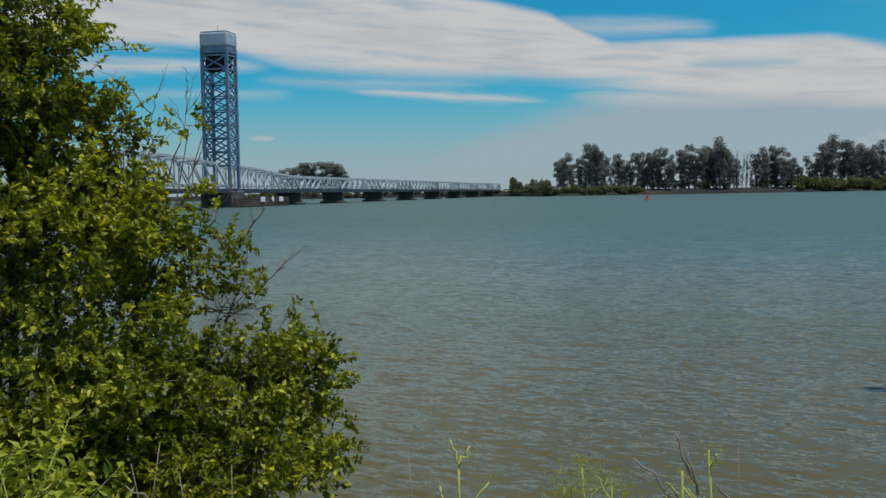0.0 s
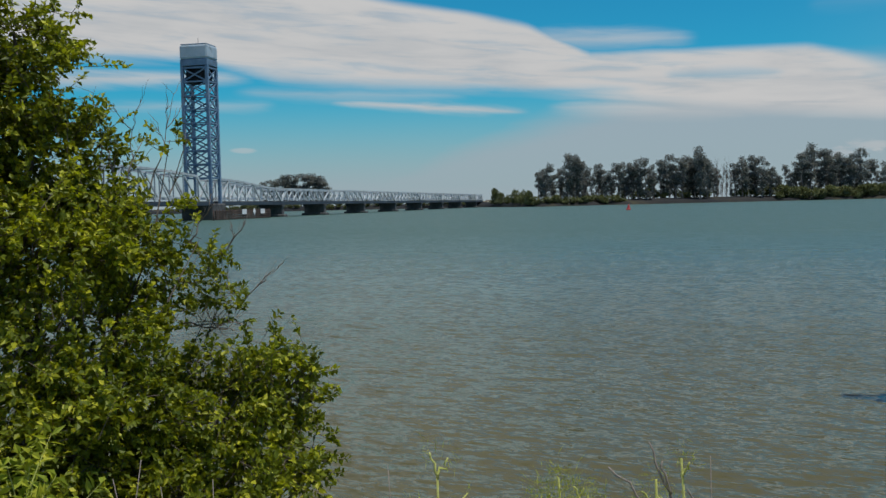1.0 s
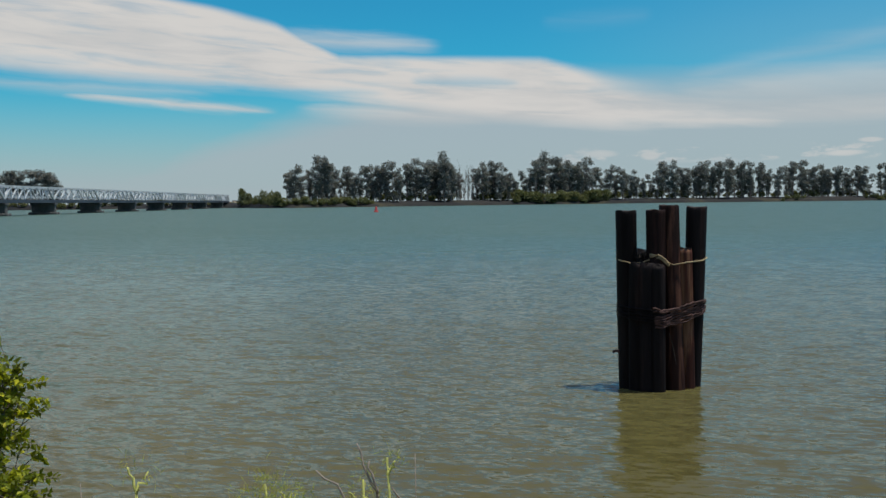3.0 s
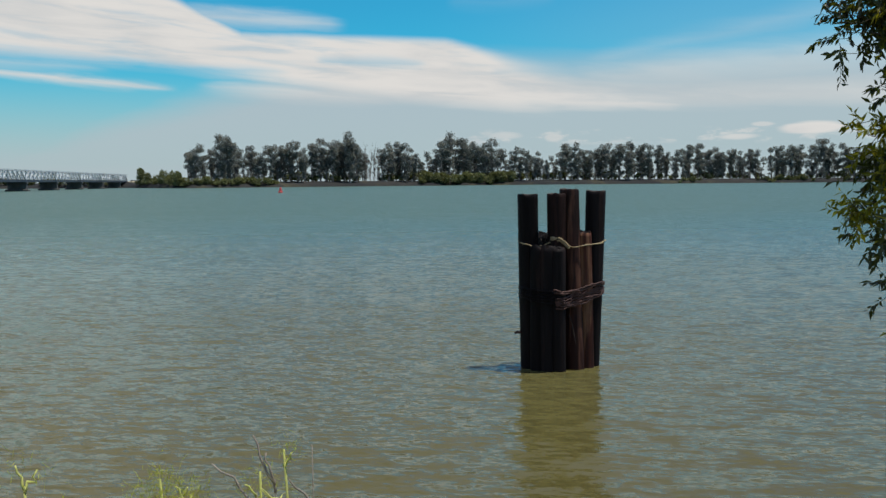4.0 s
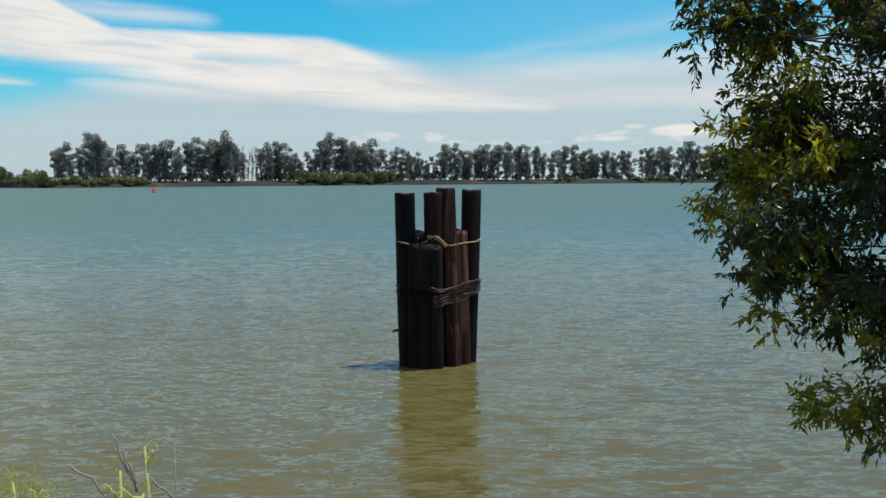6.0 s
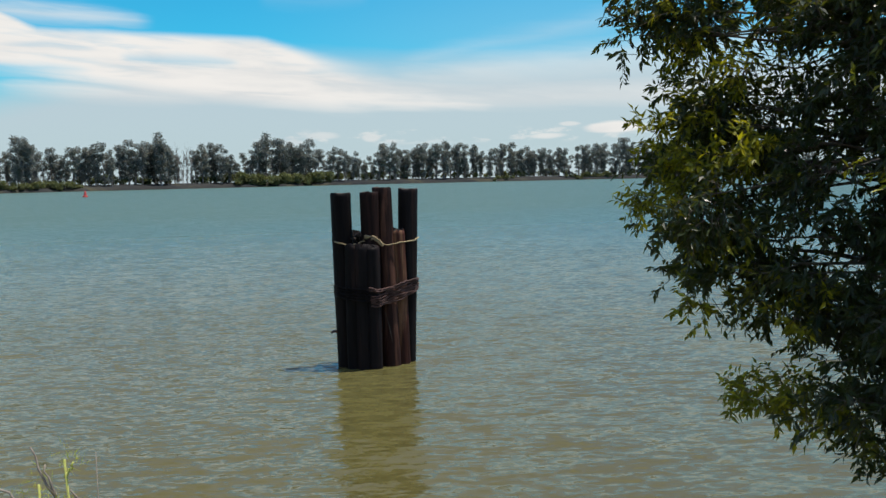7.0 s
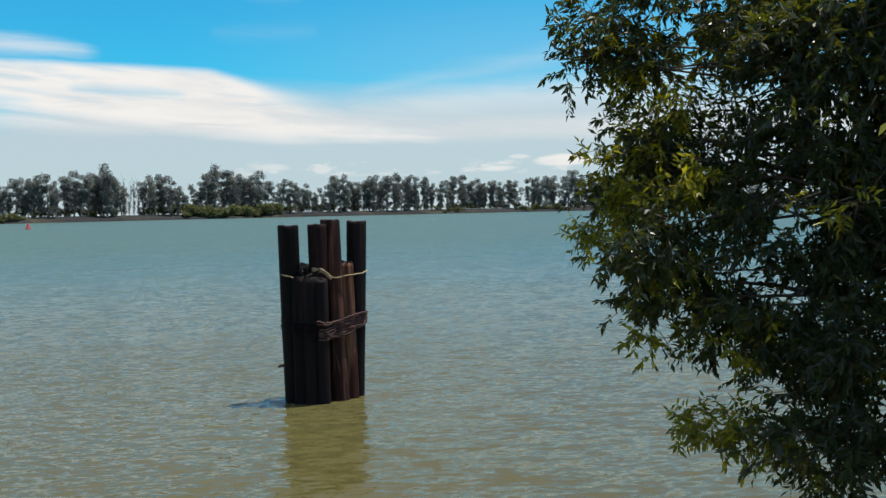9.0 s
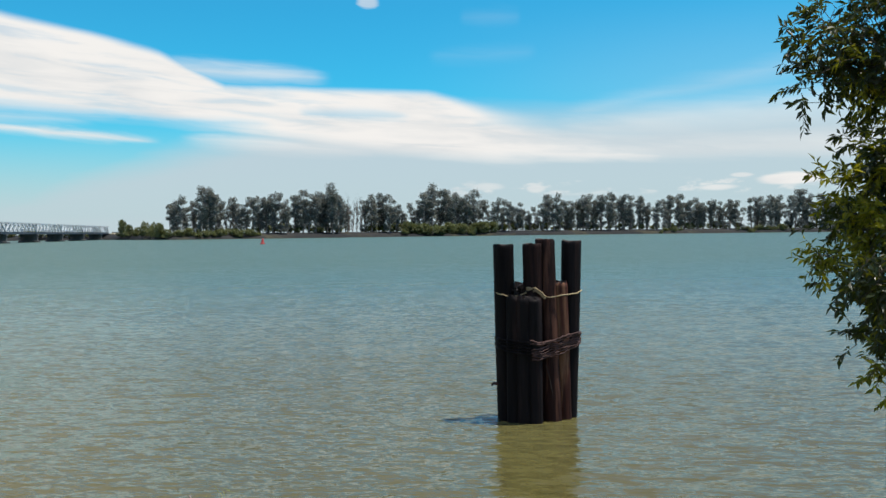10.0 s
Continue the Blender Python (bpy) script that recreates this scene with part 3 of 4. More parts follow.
        sticks.append(tube(wander(a, b, rng, 3, .01), [.008, .007, .006, .003], 4))
    vs, fs = tubes(sticks)
    child("drift_twigs", mesh_of("drift_twigs", vs, fs, PILE_TOP), root, "tangle of drift twigs")
    bolt_v, bolt_f = tube([(-.68, -.02, .62), (-.76, -.03, .63), (-.80, -.03, .60)], [.03, .026, .02], 7)
    child("bolt", mesh_of("bolt", bolt_v, bolt_f, CABLE), root, "rusted bolt end")
    strip_v, strip_f = tube([(.14, -.19, .98), (.19, -.19, .82), (.23, -.18, .62), (.26, -.17, .45)], [.004, .008, .008, .004], 4)
    child("splinter", mesh_of("splinter", strip_v, strip_f, PILE_TOP), root, "pale split strip of wood")


build_dolphin()


# ---------------------------------------------------------------- the lift bridge
# Local x runs along the roadway, away from this bank; y across it; z up from the water.
BRIDGE_AT, BRIDGE_TURN = Vector((-143.7, 249.4, 0.0)), math.atan2(466.0, -26.0)
DECK, HALF = 5.6, 3.7
BR = Matrix.Translation(BRIDGE_AT) @ Matrix.Rotation(BRIDGE_TURN, 4, "Z")


def bridge_thing(name, x, label, category, group=""):
    ob = thing(name, (0, 0, 0), label, category, group)
    ob.matrix_world = BR @ Matrix.Translation((x, 0, 0))
    return ob


def truss_span(x0, x1, panels, height, label, sloped=False):
    """A through truss between two piers; height(f) is its top chord at f of the span."""
    root = bridge_thing("truss_span", x0, label, "bridge span", "spans of the bridge")
    ln = x1 - x0
    xs = [ln * i / panels for i in range(panels + 1)]
    for y in (-HALF, HALF):
        tops = [Vector((x, y, DECK + height(i / panels))) for i, x in enumerate(xs)]
        bots = [Vector((x, y, DECK)) for x in xs]
        if sloped:
            ends = [(tops[i], tops[i + 1]) for i in range(1, panels - 1)] + [(bots[0], tops[1]), (tops[-2], bots[-1])]
        else:
            ends = [(tops[i], tops[i + 1]) for i in range(panels)] + [(bots[0] + Vector((.2, 0, 0)), tops[1]), (tops[-2], bots[-1] - Vector((.2, 0, 0)))]
            child("end_post", mesh_of("end_post", *bar(bots[0] + Vector((.2, 0, 0)), tops[0] + Vector((.2, 0, 0)), .34, .34), STEEL), root)
        for a, b in ends:
            child("chord_member", mesh_of("chord_member", *bar(a, b, .55, .6), STEEL), root)
        for i in range(1, panels):
            child("vertical", mesh_of("vertical", *bar(bots[i], tops[i], .34, .34), STEEL), root)
            if i < panels - 1:
                a, b = (tops[i], bots[i + 1]) if i >= panels / 2 - .5 else (bots[i], tops[i + 1])
                child("diagonal", mesh_of("diagonal", *bar(a, b, .38, .38), STEEL), root)
        rail = [bar((0, y * .82, DECK + .75), (ln, y * .82, DECK + .75), .12, .5), bar((0, y * .82, DECK + 1.15), (ln, y * .82, DECK + 1.15), .1, .12)]
        child("guard_rail", mesh_of("guard_rail", *tubes(rail), STEEL), root)
    if height(.5) > 5.0:
        for i in range(1, panels):
            z = DECK + height(i / panels)
            child("cross_strut", mesh_of("cross_strut", *bar((xs[i], -HALF, z), (xs[i], HALF, z), .3, .4), STEEL), root)
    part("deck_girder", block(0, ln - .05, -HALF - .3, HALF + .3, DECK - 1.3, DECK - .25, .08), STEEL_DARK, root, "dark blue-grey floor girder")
    part("roadway", block(0, ln - .05, -HALF + .6, HALF - .6, DECK - .24, DECK + .02), CONCRETE, root)


def pier(x):
    root = bridge_thing("bridge_pier", x, "stained concrete bridge pier standing in the water", "bridge pier", "piers of the bridge")
    part("pier_wall", block(-1.1, 1.1, -HALF - .6, HALF + .6, -2, DECK - 1.32, .3), CONCRETE, root)
    part("pier_cap", block(-1.5, 1.5, -HALF - .9, HALF + .9, DECK - 2.1, DECK - 1.31, .12), CONCRETE, root)
    part("footing", block(-1.9, 1.9, -HALF - 1.6, HALF + 1.6, -2, .9, .4), CONCRETE, root)


def tower(x, sign):
    root = bridge_thing("lift_tower", x, "tall grey-blue steel lattice lift tower with a machinery house", "bridge tower", "lift towers of the bridge")
    L, W, top = 6.0, HALF + .25, 46.0
    corners = [(0, -W), (0, W), (L * sign, -W), (L * sign, W)]
    for cx, cy in corners:
        child("tower_leg", mesh_of("tower_leg", *bar((cx, cy, 1), (cx, cy, top), .85, .85), TOWER_SHADE_STEEL), root)
    faces = [(corners[0], corners[1]), (corners[2], corners[3]), (corners[0], corners[2]), (corners[1], corners[3])]
    levels = np.linspace(DECK + 7.0, top - .6, 9)
    for (ax, ay), (bx, by) in faces:
        for z0, z1 in zip(levels[:-1], levels[1:]):
            child("brace", mesh_of("brace", *bar((ax, ay, z0), (bx, by, z1), .36, .36), TOWER_SHADE_STEEL), root)
            child("brace", mesh_of("brace", *bar((bx, by, z0), (ax, ay, z1), .36, .36), TOWER_SHADE_STEEL), root)
            child("strut", mesh_of("strut", *bar((ax, ay, z0), (bx, by, z0), .42, .42), TOWER_SHADE_STEEL), root)
        child("strut", mesh_of("strut", *bar((ax, ay, levels[-1]), (bx, by, levels[-1]), .5, .5), TOWER_SHADE_STEEL), root)
    x0, x1 = sorted((-.5 * sign, (L + .5) * sign))
    part("machinery_house", block(x0 - .1, x1 + .1, -W - .55, W + .55, 47.9, 52.2, .6), HOUSE_STEEL, root, "panelled pale steel machinery house")
    part("house_roof", block(x0 + .2, x1 - .2, -W - .2, W + .2, 52.2, 52.45, .1), TOWER_SHADE_STEEL, root)
    part("house_floor", block(x0, x1, -W - .4, W + .4, 46.0, 47.88, .1), TOWER_SHADE_STEEL, root)
    cw0, cw1 = sorted((.9 * sign, (L - .9) * sign))
    part("counterweight", block(cw0, cw1, -W + .7, W - .7, 41.0, 45.4, .2), COUNTERWEIGHT, root, "dark hanging counterweight block")
    for y in (-2, 2):
        child("hoist_rope", mesh_of("hoist_rope", *bar((cw0 + 1, y, 45.3), (cw0 + 1, y, 46.1), .5, .5), STEEL_DARK), root)
    mast = tube([(L * sign * .5, 0, 52.5), (L * sign * .5, 0, 54.6)], [.1, .05], 5)
    child("mast", mesh_of("mast", *mast, STEEL_DARK), root)
    part("tower_pier", block(x0 - 1, x1 + 1, -W - 1.2, W + 1.2, -2, 4.9, .4), CONCRETE, root, "massive concrete pier")


def build_bridge():
    tower(0.0, 1)
    tower(-96.0, -1)
    truss_span(-95.4, -0.6, 12, lambda f: 6.8 + 2.0 * math.sin(math.pi * f), "grey steel lift span with a curved top chord", True)
    xs = [6.8, 56, 101, 156, 212, 270, 329, 391, 454, 486]
    for i, (a, b) in enumerate(zip(xs[:-1], xs[1:])):
        if i == 0:
            truss_span(a, b, 8, lambda f: 6.7 - 2.4 * smoothstep(f, .0, 1.0), "pale steel truss span with a sloping top chord")
        else:
            truss_span(a, b, 8 if b - a > 40 else 5, lambda f: 4.3, "pale steel pony truss span")
        pier(b if i < len(xs) - 2 else b - .8)
    xs = [-102.8, -160, -216, -272]
    for i, (a, b) in enumerate(zip(xs[:-1], xs[1:])):
        truss_span(b, a, 8, (lambda f: 4.3 + 2.4 * smoothstep(f, 0, 1)) if i == 0 else (lambda f: 4.5), "pale steel truss span of the approach")
        pier(b)
    # embankment at the far end
    root = bridge_thing("bridge_abutment", 486, "sandy concrete abutment and approach fill at the end of the bridge", "abutment")
    part("fill", block(.1, 75, -8, 8, -2, DECK - .6, .5), SAND, root)
    for y in (-6.4, 6.4):
        part("parapet", block(.2, 60, y - .2, y + .2, DECK - .6, DECK + .3, .05), CONCRETE, root)
    # timber fender with signs beside the channel
    root = bridge_thing("timber_fender", 10, "dark timber pile fender with white channel signs", "fender")
    for z in (.5, 1.15, 1.8, 2.45):
        part("waler", block(-22, 18, -HALF - 7.4, -HALF - 7.0, z - .27, z + .27, .04), FENDER, root)
    post = mesh_of("fender_pile", *tube([(0, 0, -2), (0, 0, 3.0)], [.22, .2], 8), FENDER, True)
    for i in range(21):
        ob = child("fender_pile", post, root)
        ob.location = (-22 + 2 * i, -HALF - 6.7, 0)
    for x, turn, w in ((-3, 0, 3.2), (4.5, 45, 1.5), (11, 0, 3.2)):
        ob = part("sign", block(-w / 2, w / 2, -.06, .06, -.75, .75, .02), SIGN, root, "blank white channel sign board")
        ob.location, ob.rotation_euler = (x, -HALF - 7.6, 2.3), (0, radians(turn), 0)


build_bridge()


# ---------------------------------------------------------------- trees across the river
def polar(az, r):
    a = radians(az)
    x, y = r * math.sin(a), r * math.cos(a)
    return x, y, float(ground_height(x, y))


def gum_tree(seed, bare=False):
    """A eucalyptus of 32 m: pale forked stems, and a tall ragged crown of separate domed heads."""
    rng = np.random.default_rng(seed)
    root = thing("eucalyptus_tree", (0, 0, -1500), "bare grey half-dead eucalyptus on the far levee" if bare else "tall dark eucalyptus with an open ragged crown on the far levee", "tree", "eucalyptus row on the far shore")
    H = 32.0
    limbs, heads = [], []
    fork = np.array([rng.normal() * .5, rng.normal() * .5, H * rng.uniform(.10, .24)])
    limbs.append(tube(wander((0, 0, -1), fork, rng, 3, .15), [.75, .66, .60, .52], 6))
    turn = rng.uniform(0, 6.28)
    leaders = int(rng.integers(2, 5))
    for i in range(leaders):
        a = turn + 6.28 * i / leaders + rng.normal() * .3
        reach = rng.uniform(1.6, 3.8)
        tip = np.array([math.cos(a) * reach, math.sin(a) * reach, H * (.93 if i == 0 else rng.uniform(.66, .92))])
        p = wander(fork, tip, rng, 6, .55)
        limbs.append(tube(p, list(np.linspace(.42, .09, 7)), 5))
        heads.append((tip, rng.uniform(2.0, 2.9)))
        for k in range(int(rng.integers(5, 8))):
            f = rng.uniform(.30, .95)
            q = p[min(int(f * 6), 5)]
            b = rng.uniform(0, 6.28)
            out = rng.uniform(.8, 2.9)
            c = q + np.array([math.cos(b) * out, math.sin(b) * out, rng.uniform(.3, 3.0)])
            c[2] = min(c[2], H * .9)
            limbs.append(tube(wander(q, c, rng, 2, .3), [.17, .12, .05], 4))
            heads.append((c, rng.uniform(1.1, 2.1)))
    # hanging growth low on the stems
    for k in range(int(rng.integers(2, 8))):
        a = rng.uniform(0, 6.28)
        heads.append((np.array([math.cos(a) * rng.uniform(.5, 3.2), math.sin(a) * rng.uniform(.5, 3.2), H * rng.uniform(.10, .36)]), rng.uniform(1.2, 2.0)))
    child("trunk", mesh_of("trunk", *tubes(limbs), GUM_BARK, True), root, "pale streaked trunk and limbs")
    if bare:
        fine = []
        for h, r in heads:
            for k in range(16):
                fine.append(tube(wander(h - [0, 0, r], h + rng.normal(size=3) * [r, r, 1.6 * r], rng, 2, .3), [.12, .09, .05], 3))
        child("branches", mesh_of("branches", *tubes(fine), DEAD_WOOD), root, kind="stuff")
        return root
    base, way = [], []
    for h, r in heads:
        n = int(50 * r ** 1.8)
        q = in_ball(rng, n, .25)
        q = q[(q[:, 2] > -.25) | (rng.uniform(size=n) < .5)]
        lump = 1 + .22 * np.sin(q[:, :1] * 6 + h[0]) + .2 * np.sin(q[:, 1:2] * 7 + h[2])
        base.append(h + q * lump * [r, r, r * .95])
        way.append(unit(q) + rng.normal(size=q.shape) * .7 + [0, 0, -.35])
    base, way = np.concatenate(base), np.concatenate(way)
    child("crown", leaf_mesh("crown", base, way, 1.05, .5, HAZY_GUM_LEAF, rng, .3, True), root)
    root["height"] = float(base[:, 2].max())
    return root


def shore_shrub(seed):
    rng = np.random.default_rng(seed)
    root = thing("shore_shrub", (0, 0, -1500), "low yellow-green shrub on the far bank", "shrub", "shrubs on the far shore")
    stems, base, way = [], [], []
    for i in range(7):
        a = rng.uniform(0, 6.28)
        c = np.array([math.cos(a) * rng.uniform(0, 3.2), math.sin(a) * rng.uniform(0, 3.2), rng.uniform(1.0, 3.6)])
        stems.append(tube(wander((0, 0, -.6), c, rng, 2, .2), [.12, .08, .04], 4))
        r = rng.uniform(1.0, 1.9)
        n = int(60 * r ** 1.7)
        q = in_ball(rng, n, .2)
        base.append(c + q * [r, r, r * .8])
        way.append(unit(q) + rng.normal(size=(n, 3)) * .6 + [0, 0, .3])
    child("stem_growth", mesh_of("stem_growth", *tubes(stems), BARK), root, kind="stuff")
    child("crown", leaf_mesh("crown", np.concatenate(base), np.concatenate(way), .8, .45, SHORE_LEAF, rng, .2, True), root)
    return root


def build_far_trees():
    rng = np.random.default_rng(21)
    kinds = [gum_tree(s) for s in range(40, 49)]
    dead = gum_tree(77, True)
    shrubs = [shore_shrub(s) for s in range(60, 65)]
    spare = set(kinds + [dead] + shrubs)

    def place(src, az, r, h, wide, ref):
        x, y, z = polar(az, r)
        k = h / src.get("height", ref)
        m = Matrix.Translation((x, y, z - .1)) @ Matrix.Rotation(rng.uniform(0, 6.28), 4, "Z") @ Matrix.Diagonal((k * wide, k * wide, k, 1))
        if src in spare:
            spare.discard(src)
            src.matrix_basis = m
        else:
            turned = src.matrix_basis.copy()
            src.matrix_basis = Matrix()
            copy_thing(src, m)
            src.matrix_basis = turned

    # the skyline of the row: direction and height of its crests and dips
    crest = np.array([(-9.6, 20), (-8.8, 30), (-8.1, 28), (-7.2, 36), (-6.5, 31), (-5.2, 27), (-4.4, 32), (-2.6, 33.5), (-0.8, 36), (-0.4, 34), (.2, 41), (.8, 33), (1.4, 27), (3.0, 35), (3.9, 28),
                      (4.7, 21), (5.2, 28), (6.4, 42), (7.1, 36.5), (8.8, 37), (9.6, 31), (10.6, 32), (12.4, 22), (13.6, 36), (14.5, 31), (15.9, 37), (18.2, 36.5), (19.8, 28.5), (21.2, 36), (22, 31.5),
                      (24.8, 28.5), (25.4, 32), (27.9, 38.5), (30, 32), (39, 34)])
    # clear spaces with sky down to the levee
    clear = ((1.2, 1.95), (4.65, 4.85), (9.95, 10.15), (24.85, 25.15))
    az, i = -9.35, 0
    while az < 39:
        if not any(a < az < b for a, b in clear):
            peak = min(abs(az - 1.0 * c) for c in (-8.8, -7.2, .2, 6.4, 13.6, 27.9)) < .3
            top = float(np.interp(az, crest[:, 0], crest[:, 1])) * (1.0 if peak else rng.uniform(.84, 1.0))
            place(kinds[i % len(kinds)], az, shore_range(az) + rng.uniform(12, 30), top - 2.2, rng.uniform(.98, 1.3), 32)
            place(kinds[(i * 4 + 3) % len(kinds)], az + rng.uniform(-.1, .3), shore_range(az) + rng.uniform(30, 45), (top - 4) * rng.uniform(.70, .95), rng.uniform(1.0, 1.35), 32)
            i += 1
        az += rng.uniform(.28, .50)
    for az in (1.2, 1.45, 1.7, 1.95):
        place(dead, az, shore_range(az) + rng.uniform(14, 24), rng.uniform(22, 27), .62, 32)
    for az, top in ((-25.9, 24), (-25.5, 27), (-25.0, 29), (-24.7, 31), (-24.3, 30), (-23.9, 29), (-23.5, 32), (-23.1, 32), (-22.8, 30), (-22.5, 27)):
        place(kinds[i % 5], az, 875, top + 1, 1.6, 32)
        i += 1
    # small trees at the end of the bridge
    for az, h in ((-12.0, 10.5), (-11.6, 7.5), (-11.3, 6.5), (-10.7, 9.5), (-10.3, 9.8), (-9.9, 8.5)):
        place(shrubs[int(rng.integers(5))], az, shore_range(az) + rng.uniform(6, 12), h, .55, 4.6)
    # shrubs along the water
    for lo, hi, step, h in ((-12.1, -4.2, .28, 4.2), (4.6, 9.9, .26, 7.5), (20.2, 21.4, .3, 3.6), (24.6, 27.2, .25, 4.2), (-30, -13.5, .5, 5), (27.6, 38, .9, 3)):
        az = lo
        while az < hi:
            place(shrubs[int(rng.integers(5))], az, shore_range(az) + rng.uniform(3, 11), h * rng.uniform(.7, 1.25), rng.uniform(.9, 1.4), 4.6)
            az += step * rng.uniform(.7, 1.3)
    # undergrowth in the shade behind the trunks
    for lo, hi in ((-4.4, 1.0), (2.2, 4.5), (10.4, 24.6), (27.4, 38)):
        az = lo
        while az < hi:
            place(shrubs[int(rng.integers(5))], az, shore_range(az) + rng.uniform(24, 38), rng.uniform(4.0, 7.0), rng.uniform(1.0, 1.5), 4.6)
            az += rng.uniform(.35, .75)


build_far_trees()


def build_buoy():
    root = thing("channel_buoy", (-20.9, 299.5, 0), "small faded red channel buoy afloat", "buoy")
    vs, fs = tube([(0, 0, -.5), (0, 0, .35), (0, 0, .5)], [.75, .75, .6], 14)
    child("float", mesh_of("float", vs, fs, BUOY, False), root)
    vs, fs = tube([(0, 0, .5), (.05, 0, 1.3), (.08, 0, 1.9)], [.5, .36, .12], 10)
    child("daymark", mesh_of("daymark", vs, fs, BUOY, False), root)


build_buoy()


# ---------------------------------------------------------------- growth on the near bank
def build_bush():
    rng = np.random.default_rng(5)
    at = (-4.3, 4.6, 0)
    root = thing("willow_bush", (0, 0, 0), "dense sunlit yellow-green bush at the water's edge", "bush")
    lobes = [(-4.56, 5.34, 4.44, .40, .34), (-4.74, 5.24, 3.94, .63, .36), (-4.42, 5.45, 3.57, .48, .36), (-4.22, 5.62, 3.28, .34, .32, .8), (-4.31, 5.16, 2.97, .76, .40), (-3.92, 5.69, 2.86, .39, .35, .8),
             (-3.98, 4.99, 2.44, .65, .33), (-3.57, 4.84, 2.05, .55, .33), (-3.10, 5.34, 1.93, .43, .38, 1.1), (-2.80, 5.65, 1.94, .26, .33, 1.3), (-2.68, 5.62, 1.56, .17, .26, 1.3), (-3.0, 5.59, 2.14, .17, .15, .9),
             (-2.69, 5.74, 2.1, .10, .10, .8), (-3.04, 5.03, 1.55, .66, .26), (-3.9, 4.54, 1.87, .47, .33), (-3.51, 5.84, 3.01, .18, .24, .32), (-3.34, 5.91, 2.69, .20, .20, .35), (-3.46, 5.82, 2.47, .29, .09, .45), (-3.5, 4.7, 1.5, .6, .3), (-4.1, 4.4, 1.5, .5, .3),
             (-3.70, 5.82, 3.72, .06, .07, .5), (-3.80, 5.80, 3.18, .16, .12, .25), (-5.65, 4.69, 3.42, 1.23, 1.67, .8), (-4.78, 3.96, 1.9, .95, .8), (-5.5, 5.3, 4.3, .8, .6)]
    leafy(root, lobes, rng, 2600, .17, 14, .048, .033, BUSH_LEAF, BARK, (0, 0, .45), .12, clump=.10, light=True)
    g = float(ground_height(at[0], at[1]))
    limbs = []
    for x, y, z, r, h, *k in lobes:
        a = np.array([at[0] + rng.normal() * .15, at[1] + rng.normal() * .15, g - .1])
        thin = .25 if k and k[0] < .55 else 1.0
        limbs.append(tube(wander(a, (x, y, z), rng, 5, .12), [v * thin for v in (.06, .05, .042, .034, .024, .01)], 6))
    for limb in limbs:
        child("stem", mesh_of("stem", *limb, BARK, True), root, "crooked grey stem")
    # bare twigs that stand out of its shoulder
    dead = []

    def sprig(a, d, ln, r, depth):
        b = a + d * ln
        p = wander(a, b, rng, 4, ln * .045)
        dead.append(tube(p, list(np.linspace(r, r * .4, 5)), 4))
        if depth:
            for k in range(int(rng.integers(3, 5))):
                i = int(rng.integers(1, 5))
                nd = unit(d * .85 + rng.normal(size=3) * .42 + [0, 0, .25])
                sprig(p[i], nd, ln * rng.uniform(.4, .62), r * .55, depth - 1)

    for x, y, z, dx, dz, ln in ((-4.06, 5.66, 3.40, -.12, .95, .42), (-3.98, 5.72, 3.40, .05, .95, .40), (-3.86, 5.8, 3.38, .25, .9, .44), (-3.75, 5.87, 3.34, .3, .9, .36), (-4.12, 5.62, 3.45, -.2, .9, .4), (-3.64, 5.94, 3.0, .45, .8, .30), (-3.43, 6.05, 2.9, .5, .7, .28), (-3.36, 6.05, 2.5, .6, .6, .3),
                                (-3.80, 5.81, 2.39, .95, .08, .5), (-3.7, 5.85, 2.42, .9, -.12, .35)):
        dead.clear()
        sprig(np.array([x, y, z]), unit(np.array([dx, .1, dz])), ln, .0075, 2)
        child("bare_branch", mesh_of("bare_branch", *tubes(dead), DEAD_WOOD), root, "bare grey forked branch")


def build_near_shrub():
    rng = np.random.default_rng(15)
    root = thing("bright_shrub", (0, 0, 0), "bright yellow-green leafy shrub on the bank", "shrub")
    lobes = [(-2.50, 2.62, 2.16, .24, .13), (-2.65, 2.5, 1.95, .35, .22)]
    leafy(root, lobes, rng, 3400, .14, 10, .055, .026, SHRUB_LEAF, WEED_STEM, (0, 0, .6), .12)
    st = [tube(wander((-2.5, 2.55, float(ground_height(-2.5, 2.55)) - .05), (x, y, z), rng, 3, .05), [.02, .016, .012, .006], 5) for x, y, z, *_ in lobes]
    for stem in st:
        child("stem", mesh_of("stem", *stem, BARK), root)


